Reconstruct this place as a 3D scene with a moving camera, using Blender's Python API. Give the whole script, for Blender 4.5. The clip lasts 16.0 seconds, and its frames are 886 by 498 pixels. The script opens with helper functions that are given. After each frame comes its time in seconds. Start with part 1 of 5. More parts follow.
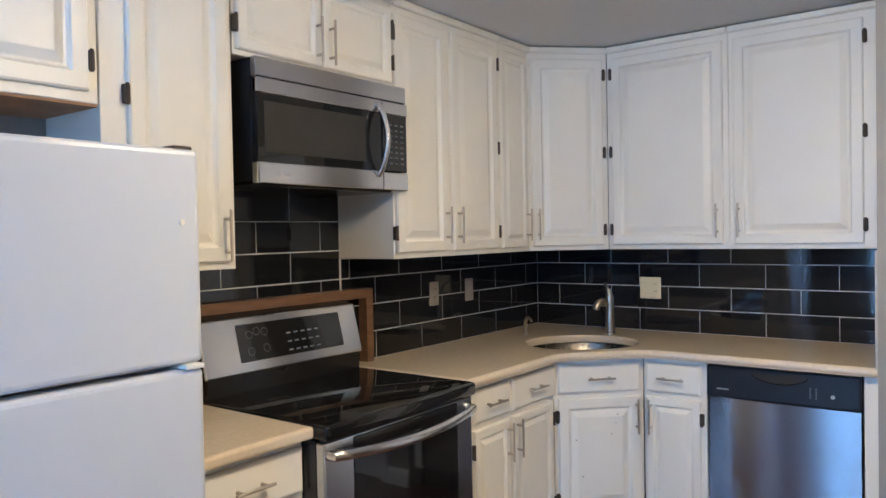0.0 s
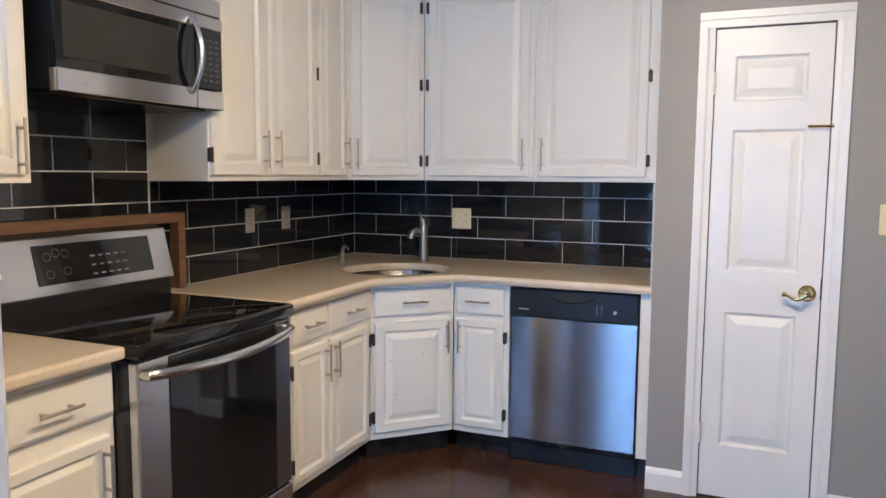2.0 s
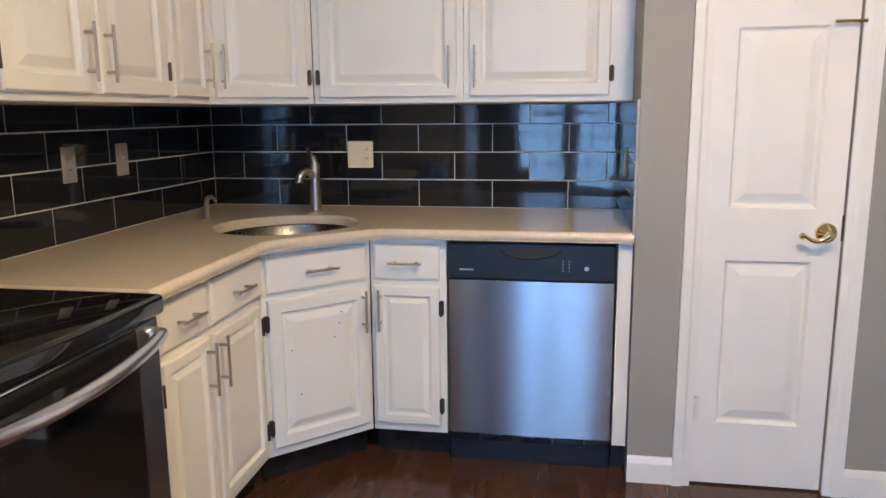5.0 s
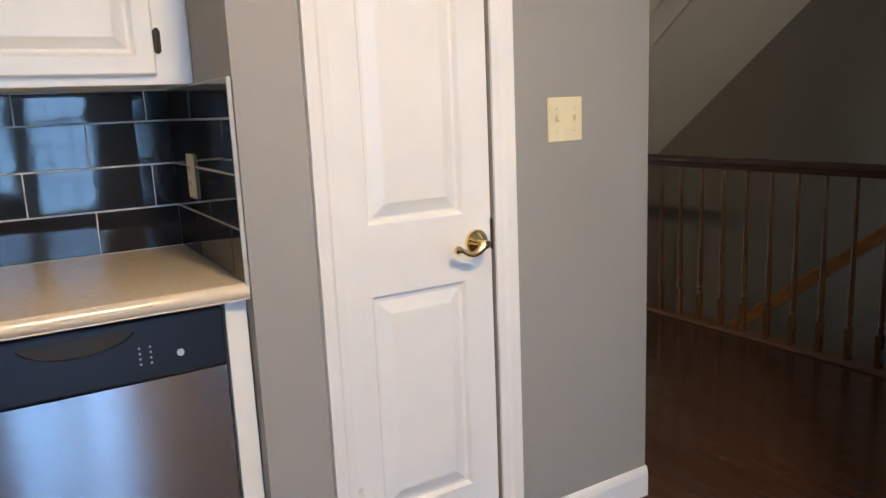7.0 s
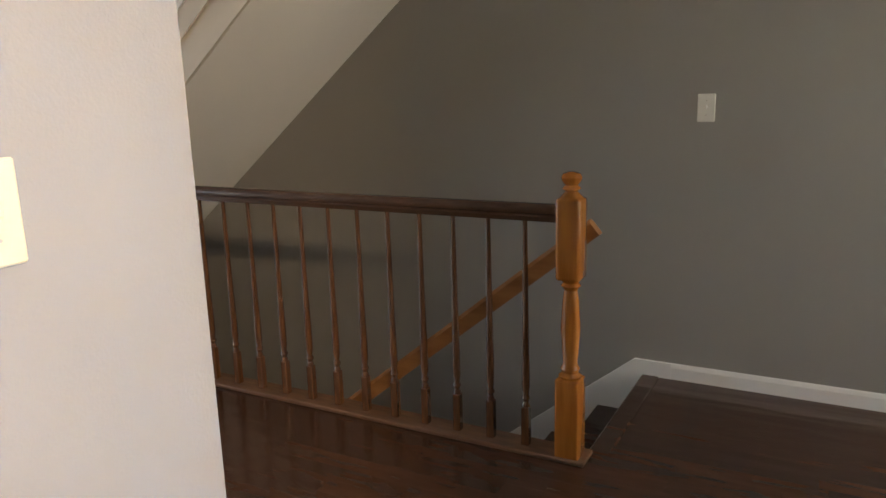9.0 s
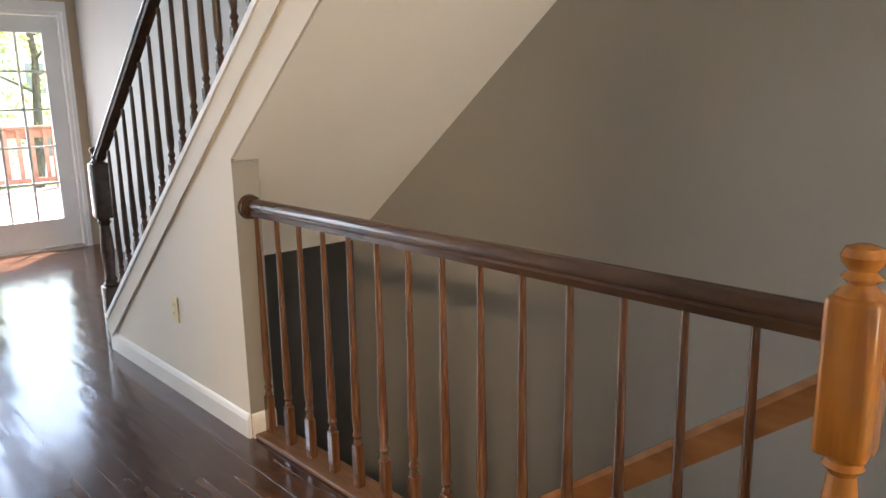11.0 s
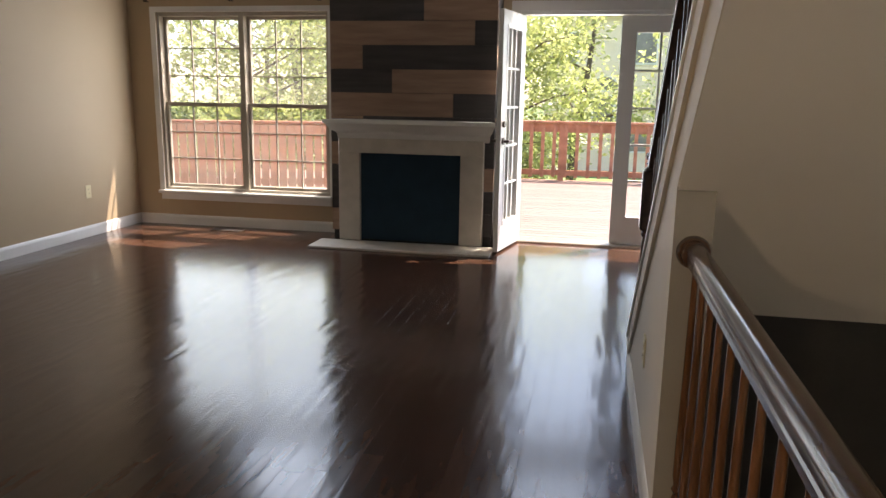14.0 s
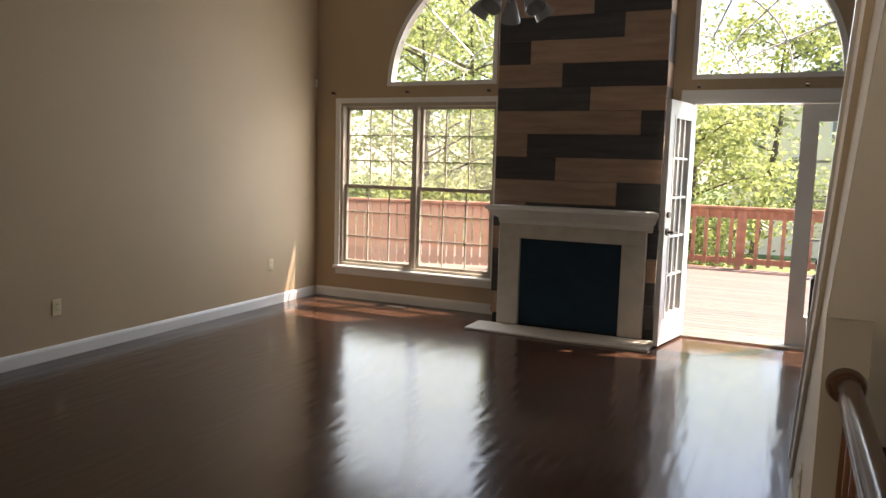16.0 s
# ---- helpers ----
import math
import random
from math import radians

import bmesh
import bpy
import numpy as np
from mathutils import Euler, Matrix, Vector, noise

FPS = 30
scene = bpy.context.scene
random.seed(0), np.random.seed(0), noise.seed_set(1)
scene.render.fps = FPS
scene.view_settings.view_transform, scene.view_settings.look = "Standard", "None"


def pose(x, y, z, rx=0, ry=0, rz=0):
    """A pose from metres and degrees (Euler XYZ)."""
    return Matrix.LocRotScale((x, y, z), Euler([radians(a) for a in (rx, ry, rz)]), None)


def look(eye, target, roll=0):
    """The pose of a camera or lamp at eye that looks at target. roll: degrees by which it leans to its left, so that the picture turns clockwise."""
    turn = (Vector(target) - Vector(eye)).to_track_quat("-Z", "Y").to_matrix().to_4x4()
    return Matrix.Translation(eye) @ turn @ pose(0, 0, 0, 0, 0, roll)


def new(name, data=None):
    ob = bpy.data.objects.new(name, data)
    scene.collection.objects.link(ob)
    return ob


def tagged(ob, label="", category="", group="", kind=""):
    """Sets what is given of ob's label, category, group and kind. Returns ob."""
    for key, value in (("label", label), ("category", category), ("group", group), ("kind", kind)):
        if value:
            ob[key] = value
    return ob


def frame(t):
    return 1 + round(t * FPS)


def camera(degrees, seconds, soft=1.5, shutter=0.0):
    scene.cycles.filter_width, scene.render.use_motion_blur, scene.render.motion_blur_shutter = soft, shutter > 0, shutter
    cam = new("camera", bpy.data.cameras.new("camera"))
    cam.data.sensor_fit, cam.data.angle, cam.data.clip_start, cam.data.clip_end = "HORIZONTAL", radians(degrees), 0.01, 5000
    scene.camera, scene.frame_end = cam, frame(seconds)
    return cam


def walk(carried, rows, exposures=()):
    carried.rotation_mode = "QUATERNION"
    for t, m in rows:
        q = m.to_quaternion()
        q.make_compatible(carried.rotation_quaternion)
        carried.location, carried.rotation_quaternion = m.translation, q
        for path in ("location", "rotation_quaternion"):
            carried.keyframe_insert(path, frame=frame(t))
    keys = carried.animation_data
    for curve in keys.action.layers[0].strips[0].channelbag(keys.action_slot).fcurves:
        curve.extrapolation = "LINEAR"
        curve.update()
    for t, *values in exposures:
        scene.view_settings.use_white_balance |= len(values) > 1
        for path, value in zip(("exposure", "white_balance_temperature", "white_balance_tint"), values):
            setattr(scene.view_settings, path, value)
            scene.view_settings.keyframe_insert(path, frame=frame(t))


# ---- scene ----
cam = camera(61.8, 16.0)
PATH = [
    (0, (2.259, -3.919, 1.464), (1.052, -2.325, 1.422), -1.1),
    (0.5, (2.252, -3.975, 1.445), (1.183, -2.286, 1.373), -0.7),
    (1, (2.254, -3.989, 1.438), (1.306, -2.232, 1.323), -0.2),
    (1.5, (2.267, -3.989, 1.419), (1.417, -2.186, 1.264), 0.2),
    (2, (2.276, -3.984, 1.4), (1.504, -2.15, 1.198), 0.4),
    (2.5, (2.276, -3.973, 1.382), (1.557, -2.123, 1.132), 0.3),
    (3, (2.257, -3.922, 1.363), (1.583, -2.062, 1.071), 0.1),
    (3.2, (2.223, -3.871, 1.356), (1.579, -2.003, 1.047), 0.1),
    (5.5, (1.504, -3.019, 1.308), (1.363, -1.058, 0.941), -1.0),
    (6, (1.409, -2.767, 1.281), (1.566, -0.808, 0.909), -1.7),
    (6.5, (1.363, -2.523, 1.313), (1.946, -0.653, 0.909), -2.3),
    (7, (1.426, -2.277, 1.285), (2.424, -0.586, 0.905), -2.5),
    (7.5, (1.561, -2.021, 1.363), (2.897, -0.598, 0.928), -1.7),
    (8, (1.737, -1.764, 1.375), (3.295, -0.577, 0.97), -2.0),
    (8.5, (1.991, -1.6, 1.348), (3.68, -0.609, 0.941), -1.9),
    (8.7, (2.133, -1.558, 1.359), (3.849, -0.623, 0.932), -1.7),
    (10.8, (3.322, -1.116, 1.318), (4.77, 0.193, 0.885), -1.2),
    (11, (3.425, -1.09, 1.324), (4.75, 0.349, 0.909), -1.1),
    (11.5, (3.692, -1.045, 1.31), (4.649, 0.666, 0.915), -1.0),
    (12, (3.956, -1.02, 1.324), (4.596, 0.83, 0.911), -0.3),
    (12.5, (4.147, -0.9, 1.311), (4.503, 1.021, 0.879), 0.3),
    (13, (4.257, -0.797, 1.316), (4.342, 1.154, 0.884), 0.7),
    (13.5, (4.36, -0.743, 1.323), (4.195, 1.203, 0.893), 0.7),
    (14, (4.464, -0.713, 1.343), (4.08, 1.206, 0.932), 0.9),
    (14.5, (4.52, -0.707, 1.358), (3.955, 1.173, 0.977), 1.0),
    (15, (4.557, -0.668, 1.383), (3.853, 1.173, 1.043), 1.1),
    (15.5, (4.576, -0.666, 1.409), (3.785, 1.148, 1.123), 1.4),
    (16, (4.585, -0.686, 1.449), (3.751, 1.118, 1.224), 1.6),
]
EXPOSURE = [(0, 0.95, 5600, 10), (1.5, 1.05, 5700, 12), (3.2, 1.15, 5850, 14), (5.5, 1.1, 6200, 14), (7, 1.2, 6350, 12), (8, 1.45, 6500, 14), (8.5, 1.92, 6500, 14), (11, 3.3, 6500, 16), (12, 2.7, 6700, 17), (12.6, 2.4, 6800, 18), (13.5, 1.9, 6950, 18), (14.5, 1.75, 7100, 19), (16, 1.75, 7300, 18)]
walk(cam, [(t, look(eye, target, roll)) for t, eye, target, roll in PATH], EXPOSURE)

# ---- light ----
world = bpy.data.worlds.new("sky")
scene.world = world
world.use_nodes = True
sky = world.node_tree.nodes.new("ShaderNodeTexSky")
sky.sky_type = "NISHITA"
sky.sun_disc = False
FAR_FACE = 6.055
SUN_WAY = Vector((0.30, 0.36, 1.0)).normalized()
sky.sun_elevation = math.asin(SUN_WAY.z)
sky.sun_rotation = math.atan2(SUN_WAY.x, SUN_WAY.y)
world.node_tree.nodes["Background"].inputs["Strength"].default_value = 0.15
world.node_tree.links.new(sky.outputs[0], world.node_tree.nodes["Background"].inputs[0])
sun = new("sun", bpy.data.lights.new("sun", "SUN"))
sun.data.energy, sun.data.angle, sun.data.color = 5.0, radians(0.5), (1.0, 0.94, 0.85)
sun.matrix_world = look((0, 0, 20), Vector((0, 0, 20)) - SUN_WAY)


def window_light(eye, target, w, h, watts, colour):
    ob = new("window_light", bpy.data.lights.new("window_light", "AREA"))
    ob.data.shape, ob.data.size, ob.data.size_y = "RECTANGLE", w, h
    ob.data.energy, ob.data.color = watts, colour
    ob.matrix_world = look(eye, target)
    return ob


DAY = (0.72, 0.87, 1.0)
for x, w in ((1.29, 0.48), (1.96, 0.48)):
    window_light((x, -5.80, 1.42), (x, 0, 1.42), w, 1.7, 12, (0.28, 0.55, 1.0))
# lamp in an added, unseen hall window; brightens the stair wall and soffit
window_light((4.90, -3.60, 1.25), (4.9, 0, 1.1), 1.1, 1.7, 5.0, (1.0, 0.90, 0.76))
window_light((1.115, FAR_FACE - 0.03, 1.25), (1.115, 0, 1.25), 1.6, 1.6, 8, DAY)
window_light((4.25, FAR_FACE + 0.12, 1.1), (4.25, 0, 1.1), 0.75, 1.9, 3.4, DAY)
window_light((5.08, FAR_FACE - 0.01, 1.1), (5.08, 0, 1.1), 0.5, 1.6, 1.0, DAY)
window_light((1.52, FAR_FACE - 0.03, 2.72), (1.52, 0, 2.72), 0.8, 0.8, 4, DAY)
window_light((4.23, FAR_FACE - 0.03, 2.72), (4.23, 0, 2.72), 0.8, 0.8, 2.5, DAY)


# ---- materials ----
def material(name, base, rough=0.5, metal=0.0, spread=0.08, scale=6.0, bump=0.0, bump_scale=80.0, stretch=(1, 1, 1), coat=0.0,
             per_object=0.0, second=None, spec=0.5, per_island=0.0, rough_spread=0.06, bump_detail=4):
    m = bpy.data.materials.new(name)
    m.use_nodes = True
    t = m.node_tree
    n, link = t.nodes, t.links.new
    b = n["Principled BSDF"]
    b.inputs["Metallic"].default_value = metal
    b.inputs["Specular IOR Level"].default_value = spec
    b.inputs["Coat Weight"].default_value = coat
    b.inputs["Coat Roughness"].default_value = 0.06
    where = n.new("ShaderNodeTexCoord")
    grid = n.new("ShaderNodeMapping")
    grid.inputs["Scale"].default_value = stretch
    link(where.outputs["Object"], grid.inputs["Vector"])
    big = n.new("ShaderNodeTexNoise")
    big.inputs["Scale"].default_value, big.inputs["Detail"].default_value = scale, 6
    link(grid.outputs[0], big.inputs["Vector"])
    ramp = n.new("ShaderNodeValToRGB")
    lo = [c * (1 - spread) for c in base]
    hi = [min(1, c * (1 + spread)) for c in (second or base)]
    ramp.color_ramp.elements[0].color, ramp.color_ramp.elements[1].color = (*lo, 1), (*hi, 1)
    ramp.color_ramp.elements[0].position, ramp.color_ramp.elements[1].position = 0.3, 0.7
    link(big.outputs["Fac"], ramp.inputs["Fac"])
    colour = ramp.outputs["Color"]
    if per_object or per_island:
        hsv = n.new("ShaderNodeHueSaturation")
        amount = per_object or per_island
        rnd = n.new("ShaderNodeMapRange")
        rnd.inputs["To Min"].default_value, rnd.inputs["To Max"].default_value = 1 - amount, 1 + amount
        if per_object:
            link(n.new("ShaderNodeObjectInfo").outputs["Random"], rnd.inputs["Value"])
        else:
            link(n.new("ShaderNodeNewGeometry").outputs["Random Per Island"], rnd.inputs["Value"])
        link(rnd.outputs[0], hsv.inputs["Value"])
        link(colour, hsv.inputs["Color"])
        colour = hsv.outputs["Color"]
    link(colour, b.inputs["Base Color"])
    fine = n.new("ShaderNodeTexNoise")
    fine.inputs["Scale"].default_value, fine.inputs["Detail"].default_value = bump_scale, bump_detail
    link(grid.outputs[0], fine.inputs["Vector"])
    r = n.new("ShaderNodeMapRange")
    r.inputs["To Min"].default_value, r.inputs["To Max"].default_value = max(0, rough - rough_spread), min(1, rough + rough_spread)
    link(fine.outputs["Fac"], r.inputs["Value"])
    link(r.outputs[0], b.inputs["Roughness"])
    if bump:
        bp = n.new("ShaderNodeBump")
        bp.inputs["Strength"].default_value, bp.inputs["Distance"].default_value = 1.0, bump
        link(fine.outputs["Fac"], bp.inputs["Height"])
        link(bp.outputs["Normal"], b.inputs["Normal"])
    return m


M = {}
M["cabinet"] = material("cabinet_paint", (0.80, 0.775, 0.70), 0.38, spread=0.03, scale=3, bump=0.0004, bump_scale=30, rough_spread=0.08)
M["trim"] = material("trim_paint", (0.78, 0.77, 0.74), 0.35, spread=0.03, scale=4, bump=0.0003, bump_scale=40)
# white sash paint made darker: its backlit shade is put into the colour
M["sash"] = material("shaded_sash_paint", (0.44, 0.40, 0.335), 0.4, spread=0.06, scale=5, bump=0.0002, bump_scale=40)
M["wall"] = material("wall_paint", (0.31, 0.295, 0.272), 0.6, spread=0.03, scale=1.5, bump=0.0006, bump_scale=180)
# the greige paint again, with the living room's warm light mixed into its colour
M["living_wall"] = material("warm_lit_wall_paint", (0.48, 0.362, 0.23), 0.6, spread=0.03, scale=1.5, bump=0.0006, bump_scale=180)
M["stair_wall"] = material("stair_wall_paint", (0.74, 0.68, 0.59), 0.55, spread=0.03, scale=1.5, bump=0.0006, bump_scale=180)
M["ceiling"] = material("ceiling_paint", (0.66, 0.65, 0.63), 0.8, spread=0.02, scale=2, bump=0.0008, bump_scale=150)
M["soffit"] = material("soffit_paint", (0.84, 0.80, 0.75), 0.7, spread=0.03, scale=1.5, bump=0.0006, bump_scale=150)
M["tile"] = material("black_tile", (0.012, 0.013, 0.016), 0.05, spread=0.15, scale=4, rough_spread=0.02, bump=0.0006, bump_scale=5, spec=0.6)
M["grout"] = material("grout", (0.46, 0.45, 0.43), 0.85, spread=0.1, scale=30)
M["quartz"] = material("quartz", (0.64, 0.54, 0.40), 0.14, spread=0.03, scale=60, second=(0.66, 0.565, 0.43), rough_spread=0.04, spec=0.5)
M["steel"] = material("brushed_steel", (0.70, 0.68, 0.65), 0.22, 1.0, spread=0.05, scale=5, stretch=(0.3, 0.3, 6), rough_spread=0.04)
M["steel_v"] = material("brushed_steel_upright", (0.56, 0.57, 0.59), 0.2, 1.0, spread=0.05, scale=4, stretch=(2.2, 2.2, 0.1), rough_spread=0.01, bump=0.0012, bump_scale=2.2, bump_detail=0.5)
for k in ("steel", "steel_v"):
    steel = M[k].node_tree.nodes["Principled BSDF"]
    steel.inputs["Anisotropic"].default_value = 0.92
    flow = M[k].node_tree.nodes.new("ShaderNodeCombineXYZ")
    flow.inputs["Z"].default_value = 1.0
    M[k].node_tree.links.new(flow.outputs[0], steel.inputs["Tangent"])
M["bowl_steel"] = material("sink_steel", (0.24, 0.225, 0.205), 0.26, 1.0, spread=0.06, scale=12)
M["nickel"] = material("brushed_nickel", (0.50, 0.45, 0.39), 0.36, 1.0, spread=0.03, scale=20, rough_spread=0.02)
M["brass"] = material("polished_brass", (0.87, 0.70, 0.38), 0.10, 1.0, spread=0.05, scale=12)
M["bronze"] = material("dark_bronze", (0.07, 0.055, 0.045), 0.45, 0.7, spread=0.2, scale=20)
M["black_glass"] = material("black_glass", (0.008, 0.008, 0.009), 0.04, spread=0.1, scale=3, rough_spread=0.02, spec=0.6)
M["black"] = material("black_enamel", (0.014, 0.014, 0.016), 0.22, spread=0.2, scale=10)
M["navy"] = material("dark_plastic", (0.010, 0.013, 0.021), 0.3, spread=0.1, scale=12, rough_spread=0.005)
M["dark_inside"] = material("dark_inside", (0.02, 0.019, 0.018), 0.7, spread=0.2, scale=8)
M["fridge"] = material("white_enamel", (0.57, 0.60, 0.65), 0.28, spread=0.015, scale=3, rough_spread=0.01)
M["almond"] = material("almond_plastic", (0.74, 0.65, 0.42), 0.35, spread=0.03, scale=20)
M["grey_plate"] = material("grey_plate", (0.36, 0.33, 0.29), 0.4, 0.3, spread=0.06, scale=20)
M["white_plastic"] = material("white_plastic", (0.74, 0.72, 0.66), 0.4, spread=0.02, scale=20)
M["mark"] = material("printed_grey", (0.45, 0.46, 0.48), 0.5, spread=0.05, scale=20)
M["faint"] = material("faint_print", (0.13, 0.135, 0.14), 0.4, spread=0.05, scale=20)
M["floor"] = material("dark_stained_oak", (0.054, 0.025, 0.015), 0.17, spread=0.07, scale=4, stretch=(5, 0.9, 1), second=(0.072, 0.033, 0.019),
                      bump=0.0032, bump_detail=1.2, bump_scale=2.4, per_object=0.14, rough_spread=0.01, spec=0.5)
M["floor_rest"] = material("dark_stained_oak_far", (0.054, 0.025, 0.015), 0.17, spread=0.07, scale=4, stretch=(5, 0.9, 1), second=(0.072, 0.033, 0.019),
                           bump=0.0032, bump_detail=1.2, bump_scale=2.4, per_island=0.14, rough_spread=0.01, spec=0.5)
M["oak"] = material("golden_oak", (0.34, 0.115, 0.014), 0.22, spread=0.14, scale=6, stretch=(6, 6, 0.5), second=(0.43, 0.16, 0.024), rough_spread=0.01, coat=0.5)
M["oak_y"] = material("golden_oak_rail", (0.28, 0.12, 0.036), 0.26, spread=0.14, scale=6, stretch=(4, 0.5, 4), second=(0.33, 0.15, 0.05), rough_spread=0.01, coat=0.5)
M["rail"] = material("walnut_rail", (0.056, 0.027, 0.015), 0.26, spread=0.12, scale=8, stretch=(3, 0.8, 3), second=(0.085, 0.041, 0.021), rough_spread=0.01, coat=0.2)
M["baluster"] = material("baluster_wood", (0.105, 0.045, 0.020), 0.11, spread=0.2, scale=8, stretch=(8, 8, 0.8), second=(0.15, 0.066, 0.028), rough_spread=0.01, coat=1.0)
M["raw_wood"] = material("raw_wood", (0.36, 0.20, 0.10), 0.6, spread=0.25, scale=8, stretch=(1, 1, 8), bump=0.0004)
M["trim_wood"] = material("brown_trim_wood", (0.16, 0.085, 0.045), 0.45, spread=0.25, scale=8, stretch=(6, 1, 6), bump=0.0003)
M["plank_light"] = material("light_plank", (0.30, 0.185, 0.125), 0.55, spread=0.10, scale=3, stretch=(0.8, 2, 7), second=(0.36, 0.24, 0.165), bump=0.0002, bump_scale=30, per_object=0.12)
M["plank_dark"] = material("dark_plank", (0.040, 0.034, 0.034), 0.5, spread=0.15, scale=3, stretch=(0.8, 2, 7), second=(0.055, 0.048, 0.046), bump=0.0002, bump_scale=30, per_object=0.2)
M["stone"] = material("pale_stone", (0.62, 0.57, 0.50), 0.35, spread=0.08, scale=9)
M["firebox"] = material("fire_screen", (0.015, 0.038, 0.062), 0.6, spread=0.12, scale=6, spec=0.2)
M["deck"] = material("stained_deck", (0.17, 0.115, 0.098), 0.55, spread=0.2, scale=6, stretch=(0.8, 10, 10), second=(0.23, 0.15, 0.125), bump=0.0008, bump_scale=30, per_island=0.15)
M["deck_rail"] = material("red_stained_rail", (0.36, 0.15, 0.085), 0.6, spread=0.2, scale=6, second=(0.43, 0.20, 0.12), bump=0.0011, bump_scale=30)
M["bark"] = material("bark", (0.12, 0.09, 0.065), 0.9, spread=0.35, scale=5, stretch=(4, 4, 1), bump=0.01, bump_scale=12)
M["grass"] = material("lawn", (0.07, 0.12, 0.03), 0.9, spread=0.35, scale=1.2, second=(0.13, 0.18, 0.05), bump=0.01, bump_scale=30)
M["siding"] = material("pale_siding", (0.88, 0.76, 0.60), 0.6, spread=0.05, scale=1.5)
M["far_pane"] = material("shaded_pane", (0.22, 0.21, 0.20), 0.15, spread=0.2, scale=3)
M["roof"] = material("shingle", (0.10, 0.09, 0.085), 0.9, spread=0.3, scale=8)
M["lit_shade"] = material("frosted_shade", (0.30, 0.31, 0.32), 0.2, spread=0.03, scale=20)
M["fan"] = material("fan_metal", (0.05, 0.045, 0.04), 0.35, 0.6, spread=0.15, scale=12)

leaf_mat = material("leaf", (0.25, 0.30, 0.09), 0.45, spread=0.3, scale=0.6, second=(0.44, 0.47, 0.19), per_island=0.35)
lt = leaf_mat.node_tree
leaf_base = lt.nodes["Principled BSDF"]
thin = lt.nodes.new("ShaderNodeBsdfTranslucent")
both = lt.nodes.new("ShaderNodeMixShader")
both.inputs[0].default_value = 0.5
lt.links.new(leaf_base.inputs["Base Color"].links[0].from_socket, thin.inputs["Color"])
lt.links.new(leaf_base.outputs[0], both.inputs[1])
lt.links.new(thin.outputs[0], both.inputs[2])
lt.links.new(both.outputs[0], lt.nodes["Material Output"].inputs["Surface"])
M["leaf"] = leaf_mat
glass = bpy.data.materials.new("window_glass")
glass.use_nodes = True
g = glass.node_tree
gb = g.nodes["Principled BSDF"]
gb.inputs["Transmission Weight"].default_value, gb.inputs["Roughness"].default_value, gb.inputs["IOR"].default_value = 1.0, 0.0, 1.05
gb.inputs["Base Color"].default_value = (0.97, 0.98, 0.97, 1)
M["glass"] = glass
# window panes: mostly clear glass, with washed-out glare added as a translucent haze
hazy = glass.copy()
hazy.name = "hazy_glass"
d = hazy.node_tree
haze_film = d.nodes.new("ShaderNodeBsdfTranslucent")
haze_film.inputs["Color"].default_value = (0.80, 0.74, 0.62, 1)
with_haze = d.nodes.new("ShaderNodeMixShader")
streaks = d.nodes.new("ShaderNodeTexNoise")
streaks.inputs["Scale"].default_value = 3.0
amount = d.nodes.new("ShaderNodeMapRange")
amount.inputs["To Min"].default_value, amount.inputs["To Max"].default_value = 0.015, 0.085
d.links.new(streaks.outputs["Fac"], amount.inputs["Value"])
d.links.new(amount.outputs[0], with_haze.inputs[0])
d.links.new(d.nodes["Principled BSDF"].outputs[0], with_haze.inputs[1])
d.links.new(haze_film.outputs[0], with_haze.inputs[2])
d.links.new(with_haze.outputs[0], d.nodes["Material Output"].inputs["Surface"])
M["hazy"] = hazy
lens_glow = bpy.data.materials.new("lamp_diffuser")
lens_glow.use_nodes = True
lb = lens_glow.node_tree.nodes["Principled BSDF"]
lb.inputs["Base Color"].default_value, lb.inputs["Emission Color"].default_value = (0.8, 0.78, 0.72, 1), (1.0, 0.74, 0.43, 1)
lb.inputs["Emission Strength"].default_value = 102.0
M["lamp"] = lens_glow


# ---- building helpers ----
def box(bm, x0, x1, y0, y1, z0, z1, bevel=0.0, segments=1):
    made = bmesh.ops.create_cube(bm, size=1.0, matrix=Matrix.LocRotScale(((x0 + x1) / 2, (y0 + y1) / 2, (z0 + z1) / 2), None,
                                                                       (abs(x1 - x0), abs(y1 - y0), abs(z1 - z0))))
    if bevel:
        edges = {e for v in made["verts"] for e in v.link_edges}
        bmesh.ops.bevel(bm, geom=list(edges), offset=bevel, segments=segments, affect="EDGES", profile=0.5)
    return bm


def boxed(*a, **k):
    return box(bmesh.new(), *a, **k)


def rod(bm, a, b, r0, r1=None, sides=12):
    a, b = Vector(a), Vector(b)
    turn = (b - a).to_track_quat("Z", "Y").to_matrix().to_4x4()
    bmesh.ops.create_cone(bm, cap_ends=True, segments=sides, radius1=r0, radius2=r0 if r1 is None else r1, depth=(b - a).length,
                          matrix=Matrix.Translation((a + b) / 2) @ turn)
    return bm


def turned(bm, profile, at=(0, 0, 0), sides=16):
    """A lathe body round a vertical axis: profile rows are (radius, height)."""
    rings = []
    for r, z in profile:
        rings.append([bm.verts.new((at[0] + r * math.cos(2 * math.pi * i / sides), at[1] + r * math.sin(2 * math.pi * i / sides), at[2] + z)) for i in range(sides)])
    for p, q in zip(rings, rings[1:]):
        for i in range(sides):
            bm.faces.new((p[i], p[(i + 1) % sides], q[(i + 1) % sides], q[i]))
    bm.faces.new(rings[0][::-1])
    bm.faces.new(rings[-1])
    return bm


